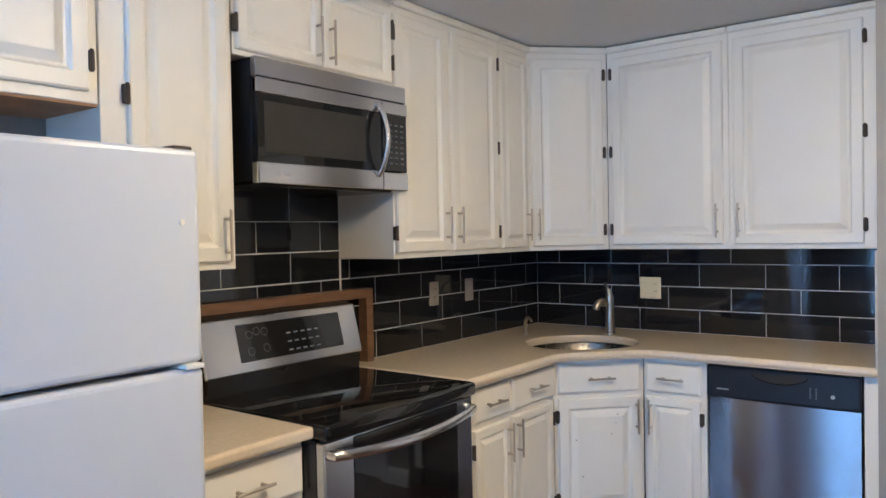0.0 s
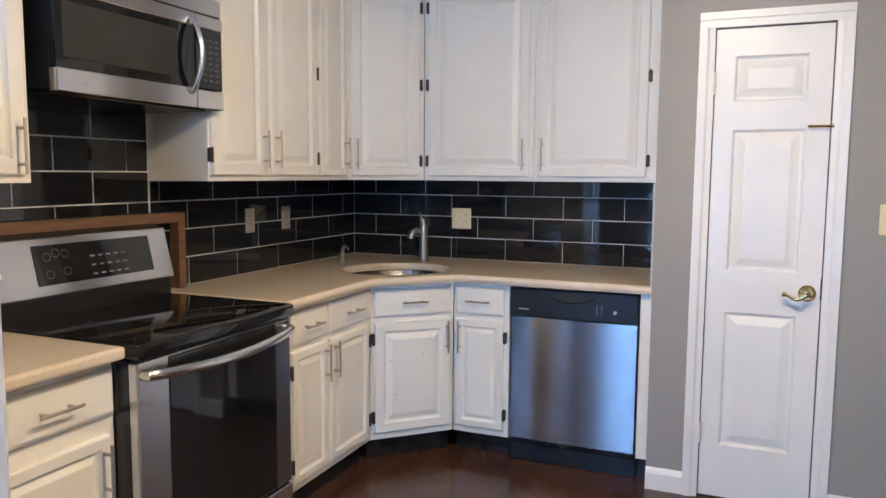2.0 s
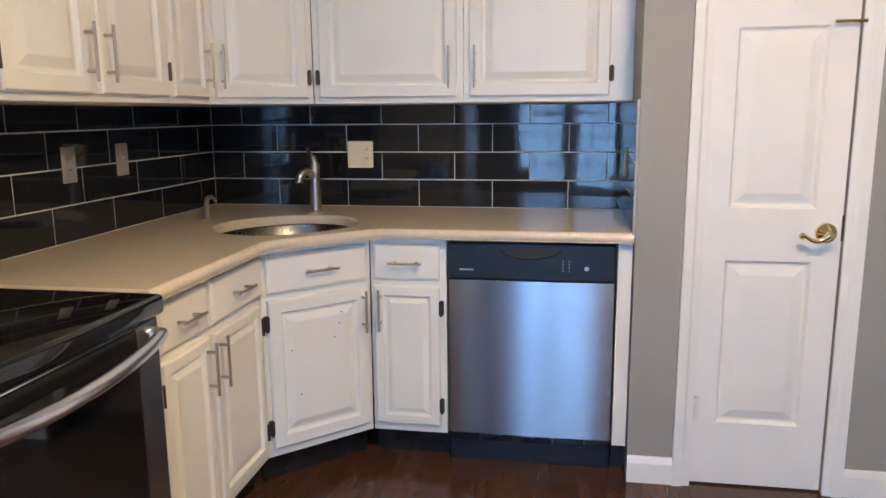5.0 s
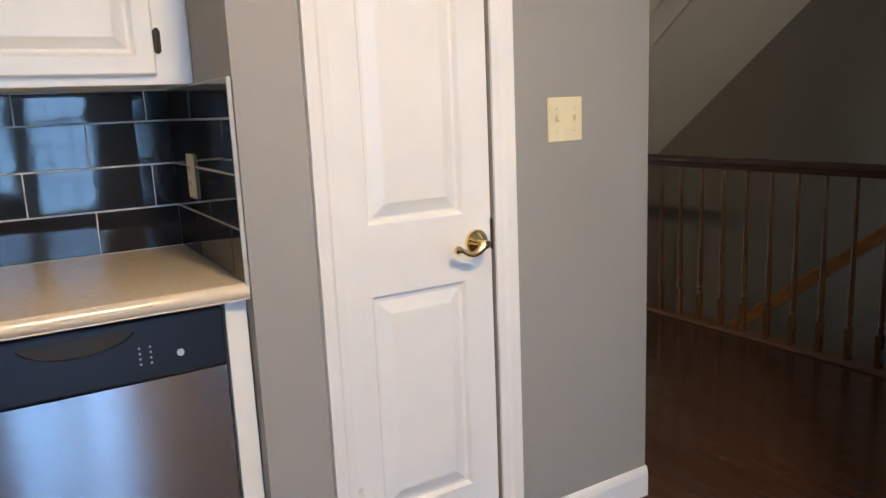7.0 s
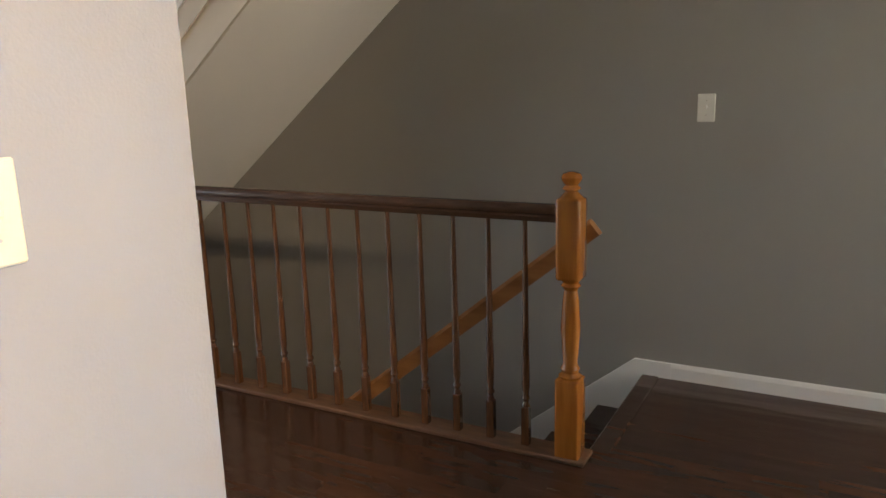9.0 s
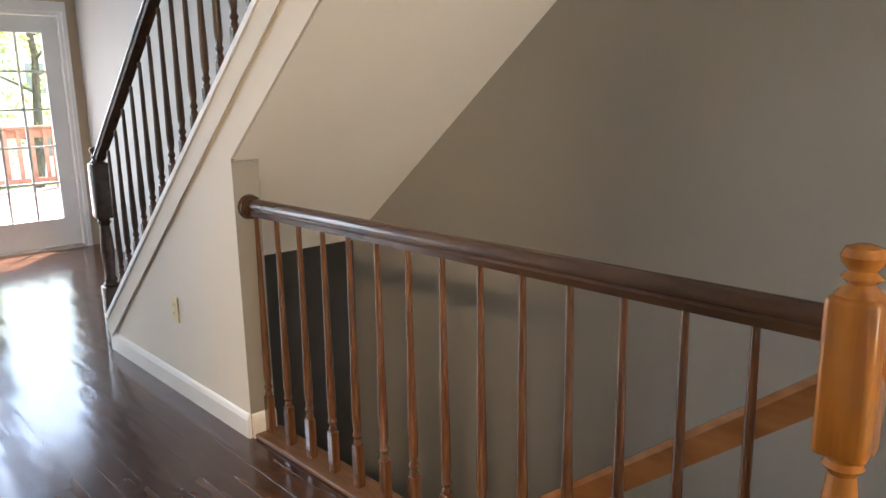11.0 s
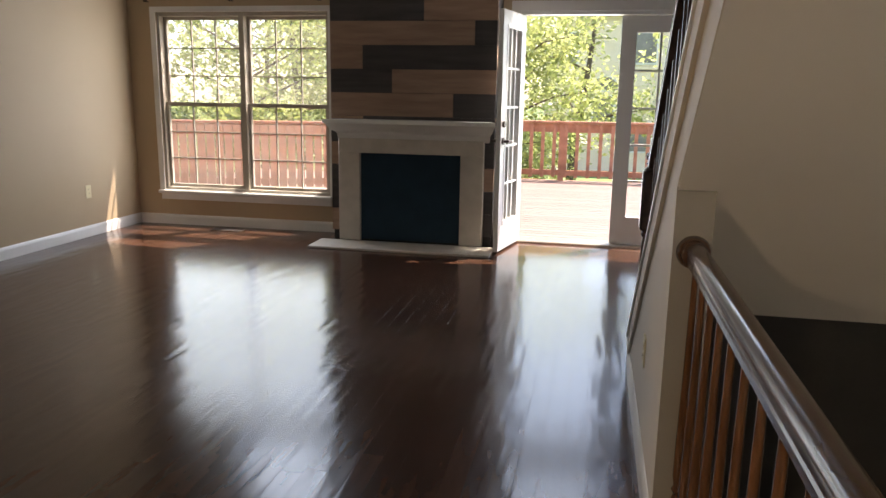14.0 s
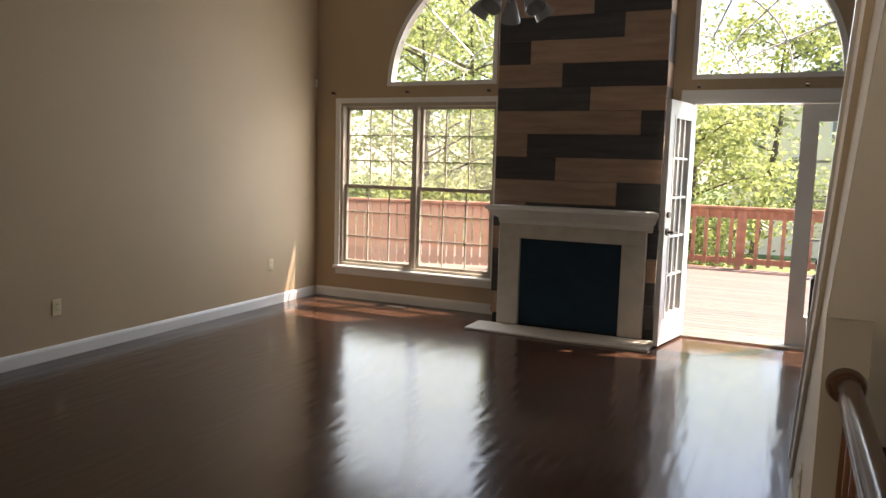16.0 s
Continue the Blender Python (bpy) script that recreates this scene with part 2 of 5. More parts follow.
def tube(bm, points, radii, sides=12):
    """One bent round bar through the points."""
    pts = [Vector(p) for p in points]
    rings = []
    for i, p in enumerate(pts):
        way = (pts[min(i + 1, len(pts) - 1)] - pts[max(i - 1, 0)]).normalized()
        side = way.orthogonal() if i == 0 else (side - way * side.dot(way))
        side.normalize()
        up_way = way.cross(side)
        r = radii[i] if isinstance(radii, (list, tuple)) else radii
        rings.append([bm.verts.new(p + side * r * math.cos(2 * math.pi * k / sides) + up_way * r * math.sin(2 * math.pi * k / sides)) for k in range(sides)])
    for a, c in zip(rings, rings[1:]):
        for k in range(sides):
            bm.faces.new((a[k], a[(k + 1) % sides], c[(k + 1) % sides], c[k]))
    bm.faces.new(rings[0][::-1])
    bm.faces.new(rings[-1])
    return bm


def prism(bm, outline, axis, lo, hi):
    """An outline of (a, b) pairs drawn out along an axis; a, b are the other two axes in order."""
    def place(p, d):
        return {"x": (d, p[0], p[1]), "y": (p[0], d, p[1]), "z": (p[0], p[1], d)}[axis]
    low = [bm.verts.new(place(p, lo)) for p in outline]
    high = [bm.verts.new(place(p, hi)) for p in outline]
    n = len(outline)
    bm.faces.new(low)
    bm.faces.new(high[::-1])
    for i in range(n):
        bm.faces.new((low[(i + 1) % n], low[i], high[i], high[(i + 1) % n]))
    bmesh.ops.recalc_face_normals(bm, faces=bm.faces)
    return bm


def sweep(bm, points, outline):
    """An outline of (side, up) pairs carried along level or sloping points."""
    pts = [Vector(p) for p in points]
    rings = []
    for i, p in enumerate(pts):
        way = (pts[min(i + 1, len(pts) - 1)] - pts[max(i - 1, 0)]).normalized()
        side = way.cross(Vector((0, 0, 1))).normalized()
        up = side.cross(way).normalized()
        rings.append([bm.verts.new(p + side * a + up * b) for a, b in outline])
    n = len(outline)
    for p, q in zip(rings, rings[1:]):
        for i in range(n):
            bm.faces.new((p[i], p[(i + 1) % n], q[(i + 1) % n], q[i]))
    bm.faces.new(rings[0][::-1])
    bm.faces.new(rings[-1])
    bmesh.ops.recalc_face_normals(bm, faces=bm.faces)
    return bm


def mesh_of(name, bm, mat, smooth=False):
    data = bpy.data.meshes.new(name)
    if smooth:
        for f in bm.faces:
            f.smooth = True
    bm.to_mesh(data)
    bm.free()
    data.materials.append(mat)
    if smooth:
        data.set_sharp_from_angle(angle=radians(35))
    return data


def part(name, bm, mat, parent=None, label="", smooth=False, m=None):
    ob = new(name, mesh_of(name, bm, mat, smooth))
    ob.parent = parent
    if m is not None:
        ob.matrix_basis = m
    if label:
        ob["label"] = label
    return ob


def shared(name, data, parent, m=None):
    ob = new(name, data)
    ob.parent = parent
    if m is not None:
        ob.matrix_basis = m
    return ob


def empty(name, m, label="", category="", group="", kind=""):
    ob = new(name)
    ob.matrix_basis = m
    return tagged(ob, label, category, group, kind)


def structure(name, bm, mat, label, category, smooth=False):
    return tagged(part(name, bm, mat, None, smooth=smooth), label, category, kind="structure")


# ---- shell of the place ----
LEFT, RIGHT, FAR, NEAR, HALL_NEAR = -0.066, 5.68, FAR_FACE, -5.6, -3.4
KITCHEN_RIGHT, PANTRY, HALL = 2.905, -0.665, 3.11
CEIL, HIGH = 2.412, 4.0


def wall_with_holes(name, axis, at, thick, lo, hi, z0, z1, holes, mat, label):
    """A wall along x or y with square openings (from, to, bottom, top)."""
    bm = bmesh.new()
    cuts = sorted({lo, hi, *[h[0] for h in holes], *[h[1] for h in holes]})
    for a, b in zip(cuts, cuts[1:]):
        spans = [(z0, z1)]
        for h in holes:
            if h[0] <= a + 1e-6 and h[1] >= b - 1e-6:
                spans = [s for p, q in spans for s in ((p, min(q, h[2])), (max(p, h[3]), q)) if s[1] - s[0] > 1e-4]
        for p, q in spans:
            if axis == "x":
                box(bm, a, b, at, at + thick, p, q)
            else:
                box(bm, at, at + thick, a, b, p, q)
    bmesh.ops.remove_doubles(bm, verts=bm.verts, dist=1e-5)
    return structure(name, bm, mat, label, "wall")


def quarter_wall(bm, cx, cz, r, side, x_far, z_top, y0, y1):
    """Wall round a quarter-circle opening whose corner is at (cx, cz)."""
    steps = 20
    arc = [(cx + side * r * math.cos(a), cz + r * math.sin(a)) for a in [math.pi / 2 * i / steps for i in range(steps + 1)]]
    for (ax, az), (bx, bz) in zip(arc, arc[1:]):
        prism(bm, [(ax, az), (bx, bz), (bx, z_top), (ax, z_top)], "y", y0, y1)
    a = cx + side * r
    box(bm, min(a, x_far), max(a, x_far), y0, y1, cz, z_top)


WIN = (0.236, 1.993, 0.35, 2.07)
DOORWAY = (3.78, 5.56, 0.0, 2.06)
ARCH_Z, ARCH_R, ARCH_LX, ARCH_RX = 2.235, 1.19, 1.985, 3.77
wall_far = bmesh.new()
T = FAR + 0.14
for a, b, z0, z1 in ((LEFT - 0.15, WIN[0], 0, ARCH_Z), (WIN[0], WIN[1], 0, WIN[2]), (WIN[0], WIN[1], WIN[3], ARCH_Z), (WIN[1], DOORWAY[0], 0, ARCH_Z),
                     (DOORWAY[0], DOORWAY[1], DOORWAY[3], ARCH_Z), (DOORWAY[1], RIGHT + 0.15, 0, ARCH_Z), (ARCH_LX, ARCH_RX, ARCH_Z, HIGH)):
    box(wall_far, a, b, FAR, T, z0, z1)
quarter_wall(wall_far, ARCH_LX, ARCH_Z, ARCH_R, -1, LEFT - 0.15, HIGH, FAR, T)
quarter_wall(wall_far, ARCH_RX, ARCH_Z, ARCH_R, 1, RIGHT + 0.15, HIGH, FAR, T)
structure("wall_far", wall_far, M["living_wall"], "greige painted wall with windows and french doors", "wall")
structure("wall_left", boxed(LEFT - 0.15, LEFT, 0.12, FAR, 0, HIGH), M["living_wall"], "long greige painted living room wall", "wall")
structure("wall_stove", boxed(-0.15, 0.0, NEAR, 0.0, 0, CEIL), M["wall"], "greige painted kitchen wall behind the stove", "wall")
structure("wall_sink", boxed(-0.15, HALL, 0.0, 0.12, 0, CEIL), M["wall"], "greige painted kitchen wall behind the sink", "wall")
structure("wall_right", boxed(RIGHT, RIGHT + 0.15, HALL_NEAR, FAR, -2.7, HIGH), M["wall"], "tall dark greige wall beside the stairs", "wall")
wall_with_holes("wall_near", "x", NEAR - 0.15, 0.15, -0.15, HALL, 0, CEIL, [(1.0, 2.25, 0.5, 2.33)], M["wall"], "greige painted kitchen wall with a double window")
# unseen hall end, set close so its light falls off along the stairs
wall_with_holes("wall_hall_near", "x", HALL_NEAR - 0.15, 0.15, HALL, RIGHT + 0.15, 0, CEIL, [(4.3, 5.5, 0.35, 2.15)], M["wall"], "unseen greige hall wall added to hold the window that lights the stairs")
structure("wall_hall", boxed(KITCHEN_RIGHT, HALL, NEAR, -1.585, 0, CEIL), M["wall"], "greige painted wall between kitchen and hall", "wall")
structure("wall_upper", boxed(LEFT - 0.15, 4.69, 0.12, 0.26, CEIL, HIGH), M["wall"], "upper wall over the living room edge", "wall")
# pantry closet: front wall with a door opening, side walls
DOOR = (2.095, 2.54, 0.0, 2.005)
wall_with_holes("wall_pantry", "x", PANTRY, 0.11, 1.875, HALL, 0, CEIL, [DOOR], M["wall"], "greige painted closet wall with a narrow door")
structure("wall_pantry_side", boxed(1.875, 1.985, PANTRY + 0.11, 0.0, 0, CEIL), M["wall"], "short greige return wall beside the counter", "wall")
structure("wall_pantry_hall", boxed(3.0, HALL, PANTRY + 0.11, 0.0, 0, CEIL), M["wall"], "greige closet side wall facing the hall", "wall")
ceiling_low = boxed(-0.15, HALL, NEAR - 0.15, 0.26, CEIL, CEIL + 0.2)
box(ceiling_low, HALL, 4.69, HALL_NEAR - 0.15, 0.26, CEIL, CEIL + 0.2)
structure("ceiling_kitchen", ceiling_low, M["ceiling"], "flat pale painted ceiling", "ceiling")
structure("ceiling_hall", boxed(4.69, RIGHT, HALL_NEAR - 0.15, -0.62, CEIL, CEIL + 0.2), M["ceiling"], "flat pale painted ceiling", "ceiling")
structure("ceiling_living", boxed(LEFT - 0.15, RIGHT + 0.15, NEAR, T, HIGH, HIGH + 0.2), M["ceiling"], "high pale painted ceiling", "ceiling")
structure("wall_above_hall", boxed(4.69, RIGHT, -1.4, -1.3, CEIL + 0.2, HIGH), M["wall"], "plain wall at the stair top", "wall")

# floor: a slab with a stairwell opening, boards on it last in the file
WELL_X, WELL_Y0, WELL_Y1 = 4.83, -0.75, 3.2
slab = bmesh.new()
box(slab, LEFT - 0.15, HALL, NEAR - 0.15, T, -0.25, -0.016)
box(slab, HALL, WELL_X, HALL_NEAR - 0.15, T, -0.25, -0.016)
box(slab, WELL_X, RIGHT, HALL_NEAR - 0.15, WELL_Y0, -0.25, -0.016)
box(slab, WELL_X, RIGHT, WELL_Y1, T, -0.25, -0.016)
floor = structure("floor", slab, M["dark_inside"], "glossy dark brown hardwood plank floor", "floor")
structure("wall_well", boxed(WELL_X - 0.1, WELL_X, WELL_Y0, WELL_Y1 + 1.5, -2.7, -0.25), M["wall"], "wall below the floor beside the lower stairs", "wall")
structure("wall_well_end", boxed(WELL_X, RIGHT, 3.6, 3.7, -2.7, -0.25), M["wall"], "end wall of the lower stairwell", "wall")


# ---- stairs ----
def slope(y, c):
    return c - 0.8 * y


UP_TRIM, UP_UNDER = 2.525, 2.22
up = empty("upper_staircase", pose(0, 0, 0), "staircase rising over the stairwell with white underside", "staircase", kind="structure")
bm = bmesh.new()
prism(bm, [(1.425, 0), (2.93, 0), (2.93, slope(2.93, UP_TRIM) + 0.0), (-0.62, slope(-0.62, UP_TRIM)), (-0.62, slope(-0.62, UP_UNDER)), (1.425, 1.10)], "x", 4.697, 4.803)
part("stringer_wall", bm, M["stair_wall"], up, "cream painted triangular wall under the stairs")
bm = bmesh.new()
prism(bm, [(-0.62, slope(-0.62, UP_UNDER) - 0.003), (2.06, slope(2.06, UP_UNDER) - 0.003), (2.06, slope(2.06, UP_UNDER) + 0.1), (-0.62, slope(-0.62, UP_UNDER) + 0.1)], "x", 4.8035, RIGHT)
prism(bm, [(-0.62, slope(-0.62, UP_UNDER) - 0.003), (1.405, slope(1.405, UP_UNDER) - 0.003), (1.405, slope(1.405, UP_UNDER)), (-0.62, slope(-0.62, UP_UNDER))], "x", 4.698, 4.8035)
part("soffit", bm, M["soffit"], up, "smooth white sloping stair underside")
# thin sheet in the darker wall colour covers the stair wall's end
part("wall_end", boxed(4.6975, 4.8025, 1.422, 1.425, 0.0, 1.099), M["wall"], up, "thin greige sheet over the end of the stair wall")
# flat panel closing the stairwell; the shade of the void is its dark colour
part("void_panel", boxed(4.803, RIGHT, 2.065, 2.11, -2.7, slope(2.06, UP_UNDER) + 0.09), M["dark_inside"], up, "dark panel standing in for the unlit void below the soffit")
bm = bmesh.new()
sweep(bm, [(4.75, 2.96, slope(2.96, UP_TRIM) + 0.02), (4.75, -0.6, slope(-0.6, UP_TRIM) + 0.02)], [(-0.075, -0.02), (0.075, -0.02), (0.075, 0.0), (0.06, 0.022), (-0.06, 0.022), (-0.075, 0.0)])
part("stringer_cap", bm, M["trim"], up, "white sloping cap board")
bm = bmesh.new()
sweep(bm, [(4.69, 2.955, slope(2.955, UP_TRIM) - 0.045), (4.69, -0.6, slope(-0.6, UP_TRIM) - 0.045)], [(-0.009, -0.05), (0.007, -0.058), (0.007, 0.045), (-0.009, 0.045)])
part("skirt_trim", bm, M["stair_wall"], up, "cream sloping trim board")
for i in range(13):
    y = 3.06 - 0.2375 * i
    part("tread", boxed(4.80, RIGHT, y - 0.26, y + 0.02, 0.19 * (i + 1) - 0.03, 0.19 * (i + 1), bevel=0.008), M["rail"], up)
    part("riser", boxed(4.805, RIGHT, y - 0.02, y, 0.19 * i, 0.19 * (i + 1) - 0.03), M["trim"], up)

RAIL_TOP = [(0.027 * math.cos(t), 0.004 + 0.028 * math.sin(t)) for t in [radians(-12 + 204 * k / 15) for k in range(16)]]
RAIL_OUT = [(-0.024, -0.03), (0.024, -0.03), (0.026, -0.012), (0.021, -0.005)] + RAIL_TOP + [(-0.021, -0.005), (-0.026, -0.012)]


def baluster_profile(h):
    return [(0.013, 0.15), (0.0145, 0.165), (0.010, 0.175), (0.017, 0.19), (0.011, 0.205), (0.0155, 0.235), (0.0155, 0.30), (0.0115, h * 0.6), (0.0085, h)]




def baluster(h, mat, sides):
    """A square foot and a turned, tapering shaft above it."""
    bm = boxed(-0.0155, 0.0155, -0.0155, 0.0155, 0, 0.155, bevel=0.003)
    return mesh_of("baluster", turned(bm, baluster_profile(h), sides=sides), mat, True)


def newel(parent, mat, at, h):
    x, y, z = at
    bm = bmesh.new()
    s = 0.045
    box(bm, x - s, x + s, y - s, y + s, z, z + 0.30 * h, bevel=0.008, segments=3)
    turned(bm, [(0.038, 0), (0.042, 0.01), (0.03, 0.022), (0.036, 0.036), (0.027, 0.055), (0.036, 0.18 * h), (0.03, 0.27 * h), (0.024, 0.31 * h), (0.036, 0.325 * h), (0.028, 0.335 * h), (0.038, 0.35 * h)], (x, y, z + 0.30 * h))
    box(bm, x - s, x + s, y - s, y + s, z + 0.645 * h, z + 0.92 * h, bevel=0.013, segments=3)
    turned(bm, [(0.042, 0), (0.03, 0.012), (0.022, 0.02), (0.034, 0.03), (0.022, 0.042), (0.033, 0.055), (0.037, 0.068), (0.03, 0.082), (0.012, 0.088)], (x, y, z + 0.92 * h))
    return part("newel_post", bm, mat, parent, smooth=True)


up_rail = empty("upper_stair_railing", pose(4.75, 2.95, 0), "dark walnut railing climbing along the upper stairs", "railing", kind="structure")
bm = bmesh.new()
sweep(bm, [(0, 0.05, 1.03), (0, -3.5, 1.03 + 0.8 * 3.55)], RAIL_OUT)
part("handrail", bm, M["rail"], up_rail, smooth=True)
data = baluster(0.80, M["rail"], 10)
for i in range(26):
    y = -0.1 - 0.13 * i
    shared("baluster", data, up_rail, pose(0, y, slope(2.95 + y, UP_TRIM) + 0.02))
newel(up_rail, M["rail"], (0, 0.08, 0), 1.08)

guard = empty("stairwell_railing", pose(4.75, 0, 0), "brown wooden guard rail with turned balusters around the stairwell", "railing", kind="structure")
newel(guard, M["oak"], (0.01, -0.68, 0.0), 1.06)
bm = bmesh.new()
sweep(bm, [(0.01, -0.64, 0.917), (0.01, 1.41, 0.917)], RAIL_OUT)
part("handrail", bm, M["rail"], guard, smooth=True)
bm = bmesh.new()
rod(bm, (0.005, 1.421, 0.917), (0.005, 1.402, 0.917), 0.048, 0.044, 24)
rod(bm, (0.005, 1.403, 0.917), (0.005, 1.393, 0.917), 0.039, 0.035, 24)
part("rosette", bm, M["rail"], guard, smooth=True)
part("sill_board", boxed(-0.045, 0.075, -0.75, 1.42, 0.0, 0.018, bevel=0.004), M["trim_wood"], guard)
data = baluster(0.872, M["baluster"], 12)
for i in range(14):
    shared("baluster", data, guard, pose(0.01, -0.508 + 0.1455 * i, 0.018))
bm = bmesh.new()
sweep(bm, [(0.095, -0.74, 0.86), (0.095, 1.95, 0.86 - 0.8 * 2.69)], [(-0.02, -0.032), (0.02, -0.032), (0.022, 0.02), (0.01, 0.034), (-0.01, 0.034), (-0.022, 0.02)])
part("lower_handrail", bm, M["oak_y"], guard, "golden oak handrail sloping down the lower stairs")

down = empty("lower_staircase", pose(0, 0, 0), "dark wooden stairs going down with white skirting", "staircase", kind="structure")
for i in range(13):
    y = WELL_Y0 + 0.2375 * i
    part("tread", boxed(WELL_X, RIGHT, y - 0.02 if i else y - 0.03, y + 0.2375, -0.19 * (i + 1) - 0.03, -0.19 * (i + 1), bevel=0.006), M["floor_rest"], down)
    part("riser", boxed(WELL_X, RIGHT, y - 0.004, y + 0.012, -0.19 * (i + 1), -0.19 * i - 0.03), M["trim"], down)
bm = bmesh.new()
prism(bm, [(-0.86, 0.075), (-0.69, 0.075), (2.2, 0.075 - 0.8 * 2.89), (2.2, -0.25 - 0.8 * 2.9), (-0.75, -0.25), (-0.86, 0.0)], "x", RIGHT - 0.016, RIGHT)
part("skirting", bm, M["trim"], down, "white sloping skirting board")
part("nosing", boxed(WELL_X, RIGHT, WELL_Y0 - 0.06, WELL_Y0 + 0.025, -0.03, 0.004, bevel=0.008), M["floor_rest"], down)

# baseboards
BASE = [(0, 0), (0.014, 0), (0.014, 0.075), (0.009, 0.092), (0.004, 0.10), (0, 0.10)]


def baseboard(a, b, side, tall=0.10):
    """A skirting board from a to b whose face looks along side."""
    bm = bmesh.new()
    a, b = Vector((*a, 0)), Vector((*b, 0))
    s = Vector((*side, 0))
    rings = [[bm.verts.new(p + s * d + Vector((0, 0, h * tall / 0.10))) for d, h in BASE] for p in (a, b)]
    n = len(BASE)
    for i in range(n):
        bm.faces.new((rings[0][i], rings[0][(i + 1) % n], rings[1][(i + 1) % n], rings[1][i]))
    bm.faces.new(rings[0])
    bm.faces.new(rings[1][::-1])
    bmesh.ops.recalc_face_normals(bm, faces=bm.faces)
    structure("baseboard", bm, M["trim"], "white painted wooden baseboard", "baseboard")


baseboard((LEFT, 0.12), (LEFT, FAR), (1, 0))
baseboard((LEFT, FAR), (2.138, FAR), (0, -1))
baseboard((1.875, PANTRY), (2.04, PANTRY), (0, -1))
baseboard((2.60, PANTRY), (HALL, PANTRY), (0, -1))
baseboard((HALL, PANTRY), (HALL, 0.12), (1, 0))
baseboard((RIGHT, HALL_NEAR), (RIGHT, -0.86), (-1, 0), 0.075)
baseboard((HALL, HALL_NEAR), (HALL, -1.585), (1, 0))
baseboard((KITCHEN_RIGHT, NEAR), (KITCHEN_RIGHT, -1.585), (-1, 0))
baseboard((4.697, 1.425), (4.697, 2.93), (-1, 0))
baseboard((4.70, 1.425), (4.803, 1.425), (0, -1))


# ---- doors and windows ----
def raised(bm, x0, x1, z0, z1, y, rings):
    """Nested rectangular rings facing -y: each ring is (inset, depth towards the viewer)."""
    loops = []
    for inset, d in rings:
        loops.append([bm.verts.new(v) for v in ((x0 + inset, y - d, z0 + inset), (x1 - inset, y - d, z0 + inset), (x1 - inset, y - d, z1 - inset), (x0 + inset, y - d, z1 - inset))])
    for p, q in zip(loops, loops[1:]):
        for i in range(4):
            bm.faces.new((p[i], p[(i + 1) % 4], q[(i + 1) % 4], q[i]))
    bm.faces.new(loops[-1])
    return bm


def lever(parent, x, y, z, mat):
    bm = bmesh.new()
    rod(bm, (x, y, z), (x, y - 0.008, z), 0.035, 0.033, 28)
    rod(bm, (x, y - 0.008, z), (x, y - 0.024, z), 0.028, 0.013, 24)
    rod(bm, (x, y - 0.02, z), (x, y - 0.055, z), 0.011, 0.011, 14)
    pts = [(x - 0.004 - 0.082 * s, y - 0.05, z - 0.018 * math.sin(s * 3.6) - 0.006 * s) for s in [i / 10 for i in range(11)]]
    tube(bm, pts, [0.011 - 0.0055 * k / 10 for k in range(11)], 12)
    turned(bm, [(0.004, -0.012), (0.011, -0.006), (0.012, 0.002), (0.006, 0.011)], (pts[-1][0], y - 0.05, pts[-1][2] - 0.006), 12)
    return part("door_handle", bm, mat, parent, "polished brass lever", True)


pantry = empty("door_1", pose(0, PANTRY + 0.012, 0), "narrow white six-panel closet door, closed", "door", kind="structure")
x0, x1 = DOOR[0] + 0.004, DOOR[1] - 0.004
bm = bmesh.new()
panels = [(2.175, 2.45, 0.24, 0.825), (2.175, 2.45, 1.005, 1.59), (2.175, 2.45, 1.705, 1.888)]
zs = [0.008, 0.24, 0.825, 1.005, 1.59, 1.705, 1.888, 2.0]
box(bm, x0, 2.175, 0, 0.035, 0.008, 2.0)
box(bm, 2.45, x1, 0, 0.035, 0.008, 2.0)
for a, b in ((0, 1), (2, 3), (4, 5), (6, 7)):
    box(bm, 2.175, 2.45, 0, 0.035, zs[a], zs[b])
for p in panels:
    raised(bm, *p, 0.0, [(0, 0), (0.009, -0.012), (0.017, -0.0125), (0.05, -0.0005), (0.056, 0.0)])
part("door_leaf", bm, M["trim"], pantry)
lever(pantry, 2.487, 0.0, 0.925, M["brass"])
part("latch_plate", boxed(2.534, 2.542, -0.004, 0.002, 0.90, 0.985), M["bronze"], pantry)
for z in (0.29, 1.78):
    bm = rod(bmesh.new(), (2.098, -0.016, z - 0.045), (2.098, -0.016, z + 0.045), 0.0065, None, 10)
    box(bm, 2.099, 2.118, -0.003, 0.001, z - 0.043, z + 0.043)
    part("hinge", bm, M["white_plastic"], pantry, "white painted hinge")
bm = bmesh.new()
rod(bm, (2.455, -0.022, 1.598), (2.548, -0.022, 1.598), 0.006, None, 8)
rod(bm, (2.548, -0.022, 1.598), (2.548, 0.0, 1.598), 0.008, None, 8)
rod(bm, (2.47, -0.022, 1.598), (2.47, 0.0, 1.598), 0.005, None, 8)
part("flip_latch", bm, M["brass"], pantry, "small brass bar latch")


